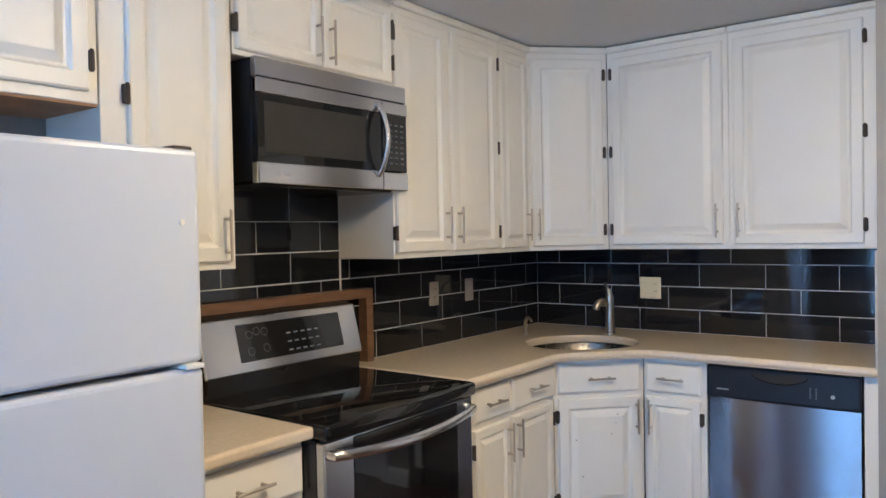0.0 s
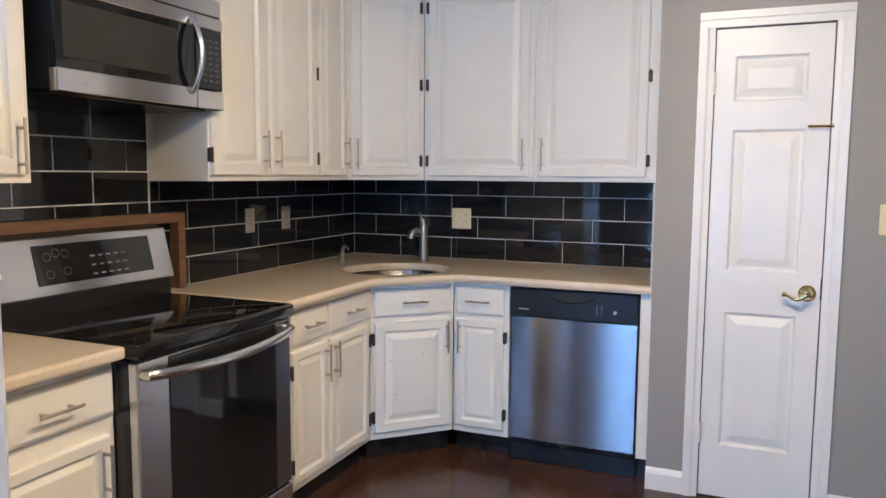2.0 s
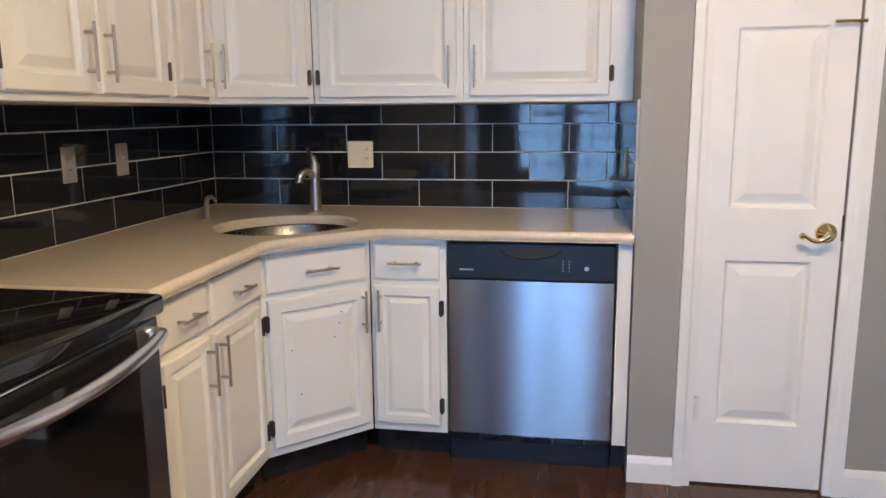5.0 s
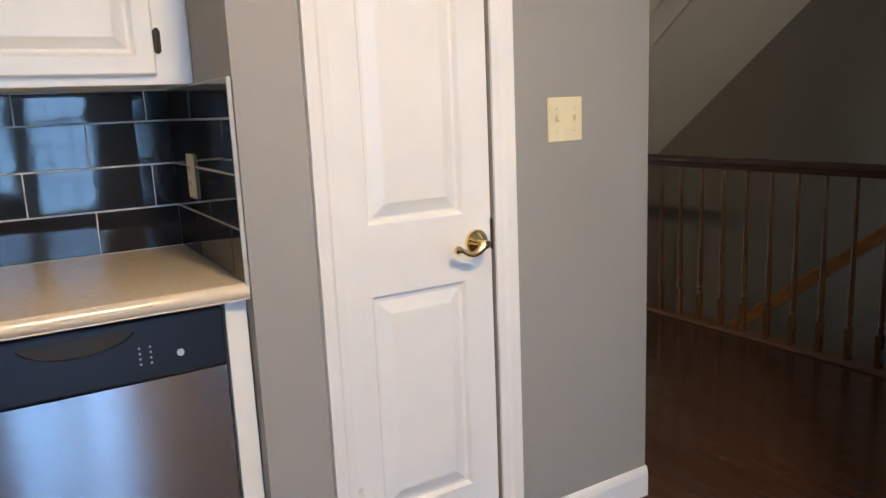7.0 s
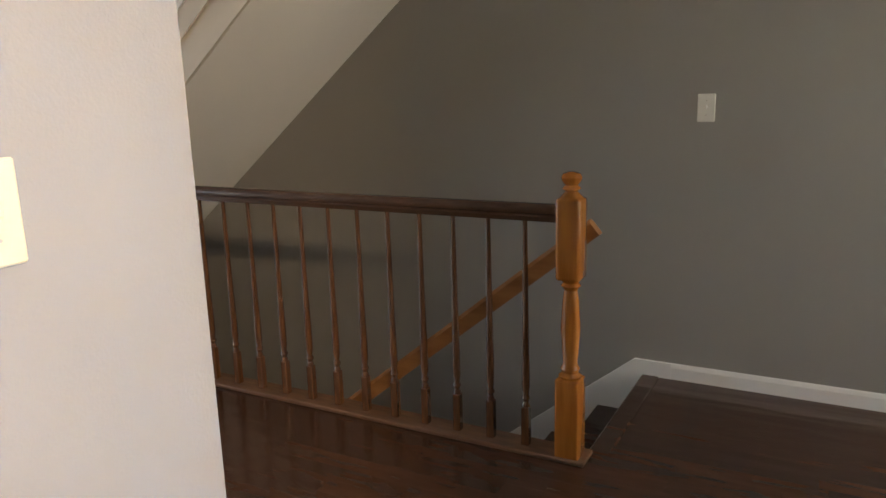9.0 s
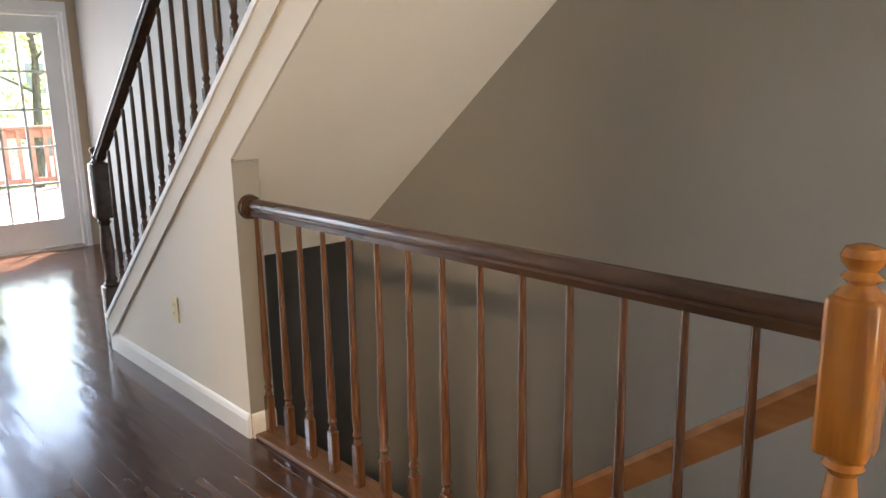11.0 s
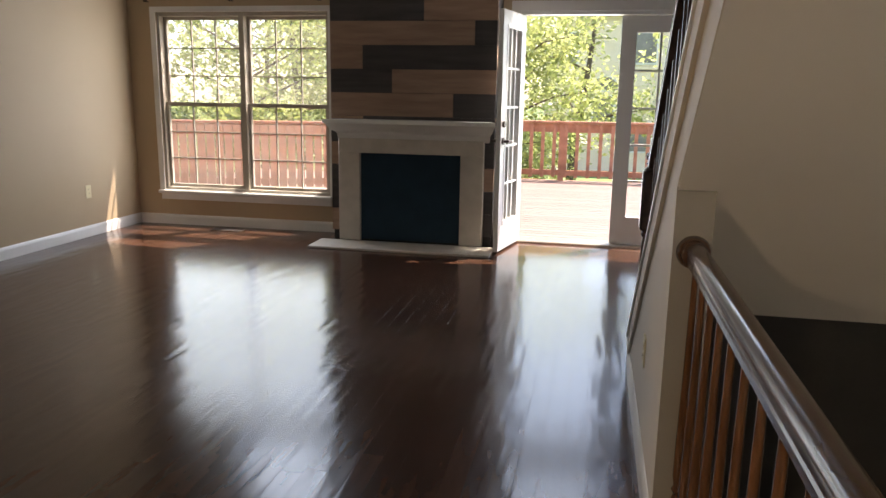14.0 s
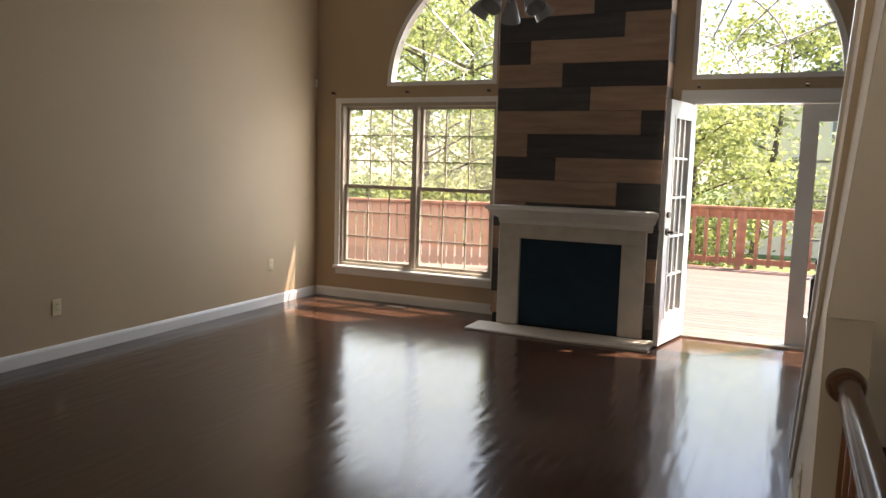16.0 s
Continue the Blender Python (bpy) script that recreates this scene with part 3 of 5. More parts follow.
def casing(name, x0, x1, top, y, w=0.062, floor_z=0.0):
    bm = bmesh.new()
    for a, b in ((x0 - w, x0), (x1, x1 + w)):
        inner = b if a < x0 - 0.001 else a
        outer = a if inner == b else b
        prism(bm, [(inner, y - 0.009), (inner + (outer - inner) * 0.35, y - 0.012), (inner + (outer - inner) * 0.5, y - 0.018), (outer, y - 0.02), (outer, y), (inner, y)], "z", floor_z, top)
    box(bm, x0 - w, x1 + w, y - 0.02, y, top + w * 0.5, top + w)
    box(bm, x0 - w, x1 + w, y - 0.013, y, top, top + w * 0.5)
    structure(name, bm, M["trim"], "white moulded door casing", "trim")


casing("trim_closet", DOOR[0], DOOR[1], DOOR[3], PANTRY)


def sash_window(name, x0, x1, z0, z1, y, label):
    """A pair of double-hung windows; the white bars carry backlit shade in their colour."""
    w = empty(name, pose(0, 0, 0), label, "window", kind="structure")
    bm = bmesh.new()
    for a, b in ((x0, x0 + 0.025), (x1 - 0.025, x1), ((x0 + x1) / 2 - 0.026, (x0 + x1) / 2 + 0.026)):
        box(bm, a, b, y + 0.012, y + 0.13, z0, z1)
    box(bm, x0, x1, y + 0.013, y + 0.13, z1 - 0.035, z1 - 0.001)
    box(bm, x0, x1, y + 0.013, y + 0.13, z0 + 0.001, z0 + 0.03)
    part("window_frame", bm, M["sash"], w)
    mid = (x0 + x1) / 2
    for a, b in ((x0 + 0.025, mid - 0.026), (mid + 0.026, x1 - 0.025)):
        zm = (z0 + z1) / 2 - 0.01
        for lo, hi, dy in ((z0 + 0.03, zm + 0.02, 0.05), (zm - 0.02, z1 - 0.035, 0.09)):
            bm = bmesh.new()
            f = 0.03
            box(bm, a, a + f, y + dy, y + dy + 0.035, lo, hi)
            box(bm, b - f, b, y + dy, y + dy + 0.035, lo, hi)
            box(bm, a + f, b - f, y + dy, y + dy + 0.035, lo, lo + f)
            box(bm, a + f, b - f, y + dy, y + dy + 0.035, hi - f, hi)
            s = part("sash", bm, M["sash"], w)
            bm = bmesh.new()
            for i in (1, 2):
                xb = a + f + (b - a - 2 * f) * i / 3
                box(bm, xb - 0.0055, xb + 0.0055, y + dy + 0.008, y + dy + 0.026, lo + f, hi - f)
                zb = lo + f + (hi - lo - 2 * f) * i / 3
                box(bm, a + f, b - f, y + dy + 0.0085, y + dy + 0.0255, zb - 0.0055, zb + 0.0055)
            part("grille", bm, M["sash"], s)
            p = part("pane", boxed(a + f, b - f, y + dy + 0.015, y + dy + 0.019, lo + f, hi - f), M["hazy"], s)
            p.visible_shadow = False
    part("window_sill", boxed(x0 - 0.06, x1 + 0.02, y - 0.05, y + 0.02, z0 - 0.035, z0, bevel=0.008), M["trim"], w)
    part("apron", boxed(x0 - 0.04, x1 + 0.01, y - 0.016, y, z0 - 0.095, z0 - 0.035), M["trim"], w)
    bm = bmesh.new()
    box(bm, x0 - 0.055, x0, y - 0.016, y, z0, z1 + 0.05)
    box(bm, x1, x1 + 0.03, y - 0.016, y, z0, z1 + 0.05)
    box(bm, x0, x1, y - 0.016, y, z1, z1 + 0.05)
    part("casing", bm, M["trim"], w)
    return w


sash_window("window_1", *WIN, FAR, "white double window with divided panes looking onto the deck")
sash_window("window_2", 1.0, 2.25, 0.5, 2.33, NEAR - 0.15, "white double kitchen window with divided panes")


# added window out of view, an opening for the hall lamp
sash_window("window_5", 4.3, 5.5, 0.35, 2.15, HALL_NEAR - 0.15, "unseen white double hall window added to light the stairs")


def quarter_window(name, cx, side):
    w = empty(name, pose(cx, FAR, ARCH_Z), "quarter-round window with sunburst bars above the others", "window", kind="structure")
    bm = bmesh.new()
    n = 24
    for i in range(n):
        a, b = [math.pi / 2 * k / n for k in (i, i + 1)]
        q = [(side * r * math.cos(t), r * math.sin(t)) for r, t in ((ARCH_R - 0.045, a), (ARCH_R, a), (ARCH_R, b), (ARCH_R - 0.045, b))]
        prism(bm, q, "y", -0.012, 0.10)
    box(bm, min(0, side * ARCH_R), max(0, side * ARCH_R), -0.013, 0.10, 0, 0.04)
    box(bm, 0 if side > 0 else -0.04, 0.04 if side > 0 else 0, -0.013, 0.10, 0.04, ARCH_R - 0.02)
    part("window_frame", bm, M["trim"], w)
    bm = bmesh.new()
    for t in (math.pi / 8, math.pi / 4, math.pi * 3 / 8):
        rod(bm, (side * 0.38 * math.cos(t), 0.05, 0.38 * math.sin(t)), (side * (ARCH_R - 0.04) * math.cos(t), 0.05, (ARCH_R - 0.04) * math.sin(t)), 0.009, None, 6)
    for i in range(12):
        a, b = [math.pi / 2 * k / 12 for k in (i, i + 1)]
        for r in (0.38, 0.78):
            rod(bm, (side * r * math.cos(a), 0.05, r * math.sin(a)), (side * r * math.cos(b), 0.05, r * math.sin(b)), 0.008, None, 6)
    part("grille", bm, M["trim"], w)
    pts = [(0, 0)] + [(side * (ARCH_R - 0.02) * math.cos(math.pi / 2 * k / n), (ARCH_R - 0.02) * math.sin(math.pi / 2 * k / n)) for k in range(n + 1)]
    p = part("pane", prism(bmesh.new(), pts, "y", 0.052, 0.056), M["glass"], w)
    p.visible_shadow = False


quarter_window("window_3", ARCH_LX, -1)
quarter_window("window_4", ARCH_RX, 1)


def glazed_leaf(parent, w, h, m, mirror=1):
    """A french door leaf from its hinge edge along +x, 3 by 5 panes."""
    leaf = part("door_leaf", glazed_frame(w, h), M["trim"], parent, m=m)
    bm = bmesh.new()
    a, b, lo, hi = 0.13, w - 0.13, 0.25, h - 0.14
    for i in (1, 2):
        x = a + (b - a) * i / 3
        box(bm, x - 0.009, x + 0.009, -0.012, 0.012, lo, hi)
    for i in range(1, 5):
        z = lo + (hi - lo) * i / 5
        box(bm, a, b, -0.0125, 0.0125, z - 0.009, z + 0.009)
    part("grille", bm, M["trim"], leaf)
    p = part("pane", boxed(a, b, -0.002, 0.002, lo, hi), M["glass"], leaf)
    p.visible_shadow = False
    return leaf


def glazed_frame(w, h):
    bm = bmesh.new()
    a, b, lo, hi = 0.13, w - 0.13, 0.25, h - 0.14
    box(bm, 0, a, -0.02, 0.02, 0, h)
    box(bm, b, w, -0.02, 0.02, 0, h)
    box(bm, a, b, -0.02, 0.02, 0, lo)
    box(bm, a, b, -0.02, 0.02, hi, h)
    for y in (-0.024, 0.02):
        for q in ((a - 0.025, a, lo - 0.025, hi + 0.025), (b, b + 0.025, lo - 0.025, hi + 0.025)):
            box(bm, q[0], q[1], y, y + 0.004, q[2], q[3])
        for q in ((lo - 0.025, lo), (hi, hi + 0.025)):
            box(bm, a, b, y, y + 0.004, q[0], q[1])
    return bm


french = empty("door_2", pose(0, 0, 0), "white french doors with divided panes, one leaf open inwards", "door", kind="structure")
bm = bmesh.new()
for a, b in ((DOORWAY[0], DOORWAY[0] + 0.03), (DOORWAY[1] - 0.03, DOORWAY[1])):
    box(bm, a, b, FAR - 0.002, FAR + 0.13, 0, DOORWAY[3])
box(bm, DOORWAY[0] + 0.03, DOORWAY[1] - 0.03, FAR - 0.002, FAR + 0.13, DOORWAY[3] - 0.03, DOORWAY[3])
part("door_frame", bm, M["trim"], french)
bm = bmesh.new()
box(bm, DOORWAY[0] - 0.085, DOORWAY[0], FAR - 0.018, FAR, 0, DOORWAY[3] + 0.085)
box(bm, DOORWAY[1], DOORWAY[1] + 0.035, FAR - 0.018, FAR, 0, DOORWAY[3] + 0.085)
box(bm, DOORWAY[0], DOORWAY[1], FAR - 0.018, FAR, DOORWAY[3], DOORWAY[3] + 0.085)
part("casing", bm, M["trim"], french)
part("threshold", boxed(DOORWAY[0] + 0.03, DOORWAY[1] - 0.03, FAR - 0.03, FAR + 0.15, -0.01, 0.022, bevel=0.006), M["nickel"], french)
glazed_leaf(french, 0.88, 2.0, pose(4.645, FAR + 0.06, 0.025))
open_leaf = glazed_leaf(french, 0.62, 2.0, pose(3.805, FAR + 0.02, 0.02, 0, 0, -101.5))
bm = bmesh.new()
for y in (-0.02, 0.02):
    s = 1 if y > 0 else -1
    rod(bm, (0.565, y, 0.94), (0.565, y + s * 0.012, 0.94), 0.03, None, 18)
    rod(bm, (0.565, y + s * 0.01, 0.94), (0.565, y + s * 0.05, 0.94), 0.012, None, 12)
    rod(bm, (0.575, y + s * 0.05, 0.94), (0.47, y + s * 0.05, 0.935), 0.011, 0.009, 10)
    rod(bm, (0.565, y, 1.08), (0.565, y + s * 0.02, 1.08), 0.026, None, 18)
part("door_handle", bm, M["bronze"], open_leaf, "dark lever with a deadbolt above", True)


# ---- kitchen ----
PANEL = [(0, 0), (0, 0.014), (0.005, 0.019), (0.045, 0.019), (0.049, 0.012), (0.055, 0.007), (0.062, 0.0065), (0.088, 0.0175), (0.092, 0.018)]
SMALL = [(0, 0), (0, 0.014), (0.005, 0.019), (0.034, 0.019), (0.037, 0.012), (0.042, 0.007), (0.047, 0.0065), (0.064, 0.0175), (0.067, 0.018)]
DRAWER = [(0, 0), (0, 0.012), (0.006, 0.017), (0.012, 0.019), (0.016, 0.019)]


def bar_pull(parent, x, y, z, length, upright):
    bm = bmesh.new()
    d = Vector((0, 0, 1)) if upright else Vector((1, 0, 0))
    c = Vector((x, y - 0.03, z))
    rod(bm, c - d * length / 2, c + d * length / 2, 0.0048, None, 10)
    for s in (-0.32, 0.32):
        p = c + d * length * s
        rod(bm, p, p + Vector((0, 0.03, 0)), 0.005, None, 8)
    return part("handle", bm, M["nickel"], parent, "brushed nickel bar pull", True)


def cab_door(parent, x0, x1, z0, z1, hinge="", pull=None, small=False):
    """A raised-panel door on a cabinet front at y = 0; hinge and pull are sides."""
    rings = SMALL if small or x1 - x0 < 0.26 else PANEL
    d = part("door", raised(bmesh.new(), x0, x1, z0, z1, 0.0, rings), M["cabinet"], parent)
    if hinge:
        hx = x0 - 0.006 if hinge == "left" else x1 + 0.006
        zs = (z0 + 0.08, z1 - 0.08) if z1 - z0 < 0.75 else (z0 + 0.08, (z0 + z1) / 2, z1 - 0.08)
        for z in zs:
            bm = boxed(hx - 0.009, hx + 0.009, -0.021, 0.0, z - 0.027, z + 0.027, bevel=0.003)
            rod(bm, (hx, -0.02, z - 0.03), (hx, -0.02, z + 0.03), 0.005, None, 8)
            part("hinge", bm, M["bronze"], d)
    if pull:
        side, z = pull
        bar_pull(d, x0 + 0.025 if side == "left" else x1 - 0.025, -0.019, z, 0.16, True)
    return d


def cab_drawer(parent, x0, x1, z0, z1):
    d = part("drawer_front", raised(bmesh.new(), x0, x1, z0, z1, 0.0, DRAWER), M["cabinet"], parent)
    bar_pull(d, (x0 + x1) / 2, -0.019, (z0 + z1) / 2, min(0.13, (x1 - x0) * 0.5), False)
    return d


def carcass(parent, w, depth, z0, z1, mat=None, y=0.0):
    return part("body", boxed(0, w, y, depth, z0, z1, bevel=0.002), mat or M["cabinet"], parent)


BASE_LABEL = "white painted base cabinet with raised-panel door and drawer"
UPPER_LABEL = "white painted wall cabinet with raised-panel doors"
FRONT = 0.605


def base_unit(m, w, doors, drawers, label=BASE_LABEL, depth=0.58, top=0.872):
    c = empty("base_cabinet", m, label, "cabinet", "base cabinets")
    carcass(c, w, depth, 0.11, top)
    if top < 0.872:
        part("front_frame", boxed(0, w, 0, 0.018, top, 0.872), M["cabinet"], c)
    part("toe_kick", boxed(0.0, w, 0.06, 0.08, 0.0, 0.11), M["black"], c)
    for d in doors:
        cab_door(c, *d)
    for d in drawers:
        cab_drawer(c, *d)
    return c


LW = pose(0, 0, 0, 0, 0, 90)  # fronts that look along +x
TOP = 2.405
# left run, beside the stove
base_unit(Matrix.Translation((FRONT, -1.615, 0)) @ LW, 0.70,
          [(0.04, 0.30, 0.145, 0.69, "left", ("right", 0.60), True), (0.325, 0.665, 0.145, 0.69, "right", ("left", 0.60), True)],
          [(0.04, 0.30, 0.715, 0.85), (0.325, 0.69, 0.715, 0.85)], "white painted base cabinet with two doors and two drawers")
base_unit(Matrix.Translation((FRONT, -2.875, 0)) @ LW, 0.43, [(0.03, 0.40, 0.145, 0.66, "left", ("right", 0.56), True)], [(0.03, 0.42, 0.715, 0.848)])
# corner sink unit, set at an angle
DIAG = (Vector((0.605, -0.912, 0)), Vector((0.912, -0.605, 0)))
dw = (DIAG[1] - DIAG[0]).length
sink_unit = base_unit(Matrix.Translation(DIAG[0]) @ pose(0, 0, 0, 0, 0, 45), dw,
                      [(0.02, dw - 0.02, 0.145, 0.69, "left", ("right", 0.60))], [(0.02, dw - 0.02, 0.715, 0.85)],
                      "white painted corner sink cabinet set at an angle", depth=0.42, top=0.70)
for cx, cz in ((0.10, 0.50), (0.29, 0.57), (0.27, 0.52), (0.30, 0.61), (0.13, 0.33)):
    part("paint_chip", rod(bmesh.new(), (cx, -0.0185, cz), (cx, -0.0193, cz), 0.0028, None, 7), M["bronze"], sink_unit, "small dark chip in the paint")
base_unit(pose(0.916, -FRONT, 0), 0.29, [(0.015, 0.265, 0.145, 0.69, "right", ("left", 0.60), True)], [(0.015, 0.265, 0.715, 0.85)], "narrow white painted base cabinet with chipped paint")
filler = empty("filler_cabinet", pose(1.822, -0.62, 0), "slim white filler cabinet between dishwasher and wall", "cabinet", "base cabinets")
part("front_panel", boxed(0, 0.05, 0.0, 0.02, 0.11, 0.872, bevel=0.002), M["cabinet"], filler)
part("body", boxed(0, 0.05, 0.022, 0.60, 0.11, 0.872), M["cabinet"], filler)
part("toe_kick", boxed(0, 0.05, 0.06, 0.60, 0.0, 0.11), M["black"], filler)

# wall cabinets
UF = 0.318


def upper_unit(m, w, z0, z1, doors, label=UPPER_LABEL, depth=None):
    c = empty("wall_cabinet", m, label, "cabinet", "wall cabinets")
    carcass(c, w, depth or UF - 0.006, z0, z1)
    part("cornice", boxed(0, w, -0.026, -0.002, z1 - 0.03, z1 + 0.0, bevel=0.006), M["cabinet"], c)
    for d in doors:
        cab_door(c, *d)
    return c


ZB, ZT = 1.388, 2.345
upper_unit(Matrix.Translation((UF, -1.68, 0)) @ LW, 0.77, 1.365, TOP,
               [(0.008, 0.352, ZB, ZT, "left", ("right", 1.50)), (0.39, 0.752, ZB, ZT, "right", ("left", 1.50))], "tall white wall cabinet with two raised-panel doors")
upper_unit(Matrix.Translation((UF, -0.91, 0)) @ LW, 0.29, 1.365, TOP, [(0.018, 0.262, ZB, ZT, "", ("right", 1.50), True)], "narrow white wall cabinet beside the corner")
UD = (Vector((UF, -0.618, 0)), Vector((0.618, -UF, 0)))
ud = (UD[1] - UD[0]).length
upper_unit(Matrix.Translation(UD[0]) @ pose(0, 0, 0, 0, 0, 45), ud, 1.365, TOP, [(0.02, ud - 0.03, ZB, ZT, "right", ("left", 1.50))], "white corner wall cabinet set at an angle", depth=0.21)
upper_unit(pose(0.62, -UF, 0), 0.61, 1.365, TOP, [(0.03, 0.585, ZB, ZT, "left", ("right", 1.50))], "wide white wall cabinet over the counter")
upper_unit(pose(1.232, -UF, 0), 0.643, 1.365, TOP, [(0.022, 0.556, ZB, ZT, "right", ("left", 1.50))], "wide white wall cabinet beside the closet wall")
upper_unit(Matrix.Translation((UF, -2.44, 0)) @ LW, 0.757, 2.045, TOP, [(0.01, 0.374, 2.062, 2.36, "left", ("right", 2.15), True), (0.386, 0.75, 2.062, 2.36, "right", ("left", 2.15), True)], "short white wall cabinet over the microwave")
upper_unit(Matrix.Translation((UF, -2.875, 0)) @ LW, 0.43, 1.365, TOP, [(0.075, 0.405, ZB, ZT, "left", ("right", 1.47))], "tall white wall cabinet between fridge and microwave")
over = upper_unit(Matrix.Translation((UF, -3.70, 0)) @ LW, 0.82, 1.83, TOP, [(0.02, 0.40, 1.86, 2.36, "left", ("right", 1.95)), (0.42, 0.79, 1.86, 2.36, "right", ("left", 1.95))], "white wall cabinet above the refrigerator")
part("bottom_board", boxed(0.0, 0.82, 0.005, UF - 0.01, 1.822, 1.829), M["raw_wood"], over, "bare brown wood underside")

# counter: one slab with an oval cut for the sink
COUNTER_Z0, COUNTER_Z1 = 0.875, 0.912
OVERHANG = 0.655


def slab_with_hole(outline, hole, z0, z1):
    bm = bmesh.new()
    loops = []
    for pts in (outline, hole):
        if not pts:
            continue
        vs = [bm.verts.new((x, y, z1)) for x, y in pts]
        es = [bm.edges.new((vs[i], vs[(i + 1) % len(vs)])) for i in range(len(vs))]
        loops.append((vs, es))
    bmesh.ops.triangle_fill(bm, use_beauty=True, edges=[e for _, es in loops for e in es])
    if hole:
        ring = {v for v in loops[1][0]}
        bmesh.ops.delete(bm, geom=[f for f in bm.faces if all(v in ring for v in f.verts)], context="FACES_ONLY")
    top = list(bm.faces)
    lower = bmesh.ops.extrude_face_region(bm, geom=top)
    bmesh.ops.translate(bm, vec=(0, 0, z0 - z1), verts=[v for v in lower["geom"] if isinstance(v, bmesh.types.BMVert)])
    bmesh.ops.recalc_face_normals(bm, faces=bm.faces)
    return bm


SINK = Vector((0.583, -0.583))
ax, ay = Vector((1, 1)).normalized(), Vector((1, -1)).normalized()


def sink_ring(a, b, n=40):
    out = []
    for i in range(n):
        t = 2 * math.pi * i / n
        p = SINK + ax * a * math.copysign(abs(math.cos(t)) ** 0.9, math.cos(t)) + ay * b * math.sin(t)
        out.append((p.x, p.y))
    return out


counter = empty("countertop", pose(0, 0, 0), "beige speckled stone countertop wrapping the corner", "countertop")
c_out = [(0.002, -0.002), (1.873, -0.002), (1.873, -OVERHANG), (0.985, -OVERHANG), (0.93, -0.685), (0.685, -0.93), (OVERHANG, -0.985), (OVERHANG, -1.655), (0.002, -1.655)]
bm = slab_with_hole(c_out, sink_ring(0.275, 0.237), COUNTER_Z0, COUNTER_Z1)
rim = [e for e in bm.edges if abs(e.verts[0].co.z - COUNTER_Z1) < 1e-5 and abs(e.verts[1].co.z - COUNTER_Z1) < 1e-5 and len(e.link_faces) == 2
       and e.calc_face_angle(0) > 1 and max(v.co.x for v in e.verts) > 0.1 and min(v.co.y for v in e.verts) < -0.1]
bmesh.ops.bevel(bm, geom=rim, offset=0.01, segments=3, affect="EDGES", profile=0.5)
part("slab", bm, M["quartz"], counter)
nose = [(1.872, -0.643), (0.98, -0.643), (0.921, -0.676), (0.676, -0.921), (0.643, -0.98), (0.643, -1.654)]
part("bullnose_edge", tube(bmesh.new(), [(x, y, 0.8932) for x, y in nose], 0.0183, 16), M["quartz"], counter, "rounded front edge", True)
tagged(part("side_countertop", boxed(0.002, OVERHANG + 0.01, -2.885, -2.447, COUNTER_Z0, COUNTER_Z1, bevel=0.01, segments=2), M["quartz"]), "short beige stone countertop between fridge and stove", "countertop")

sink = empty("sink", pose(0, 0, 0), "oval stainless steel undermount sink", "sink")
bm = bmesh.new()
rings = []
for a, b, z in ((0.29, 0.252, 0.873), (0.277, 0.239, 0.870), (0.265, 0.222, 0.80), (0.235, 0.178, 0.735), (0.16, 0.11, 0.72), (0.04, 0.03, 0.715)):
    rings.append([bm.verts.new((x, y, z)) for x, y in sink_ring(a, b)])
for p, q in zip(rings, rings[1:]):
    for i in range(len(p)):
        bm.faces.new((p[i], p[(i + 1) % len(p)], q[(i + 1) % len(p)], q[i]))
bm.faces.new(rings[-1])
bowl = part("bowl", bm, M["bowl_steel"], sink, smooth=True)
bowl.modifiers.new("thickness", "SOLIDIFY").thickness = -0.002
part("drain", rod(bmesh.new(), (SINK.x, SINK.y, 0.7155), (SINK.x, SINK.y, 0.72), 0.035, 0.03, 20), M["nickel"], sink)

faucet = empty("faucet", pose(0.58, -0.235, COUNTER_Z1, 0, 0, -28), "brushed nickel single-lever kitchen faucet", "faucet")
bm = bmesh.new()
turned(bm, [(0.03, 0), (0.03, 0.006), (0.024, 0.012), (0.0235, 0.06), (0.021, 0.15), (0.023, 0.19), (0.021, 0.205)], sides=18)
part("body", bm, M["nickel"], faucet, smooth=True)
bm = bmesh.new()
pts = [Vector((0.0, 0.0, 0.145)), Vector((0.0, -0.024, 0.170)), Vector((-0.002, -0.046, 0.177)), Vector((-0.004, -0.068, 0.169)), Vector((-0.005, -0.082, 0.150)), Vector((-0.005, -0.086, 0.132))]
tube(bm, pts, [0.017, 0.016, 0.0165, 0.018, 0.019, 0.018], 14)
part("spout", bm, M["nickel"], faucet, smooth=True)
bm = bmesh.new()
rod(bm, (0, 0, 0.2), (-0.012, 0.0, 0.235), 0.018, 0.014, 14)
rod(bm, (-0.012, 0.0, 0.232), (-0.055, 0.012, 0.268), 0.009, 0.006, 10)
part("lever", bm, M["nickel"], faucet, smooth=True)

soap = empty("soap_dispenser", pose(0.215, -0.50, COUNTER_Z1), "small brushed nickel soap pump beside the sink", "soap dispenser")
part("base", turned(bmesh.new(), [(0.018, 0), (0.018, 0.004), (0.011, 0.01), (0.009, 0.04), (0.012, 0.045), (0.012, 0.058), (0.006, 0.064)], sides=14), M["nickel"], soap, smooth=True)
bm = bmesh.new()
tube(bm, [(0, 0, 0.055), (0.002, -0.001, 0.075), (0.012, -0.006, 0.090), (0.028, -0.014, 0.094), (0.046, -0.024, 0.088), (0.056, -0.030, 0.078)], [0.010, 0.0095, 0.009, 0.008, 0.007, 0.006], 12)
part("nozzle", bm, M["nickel"], soap, "curved pump spout", True)

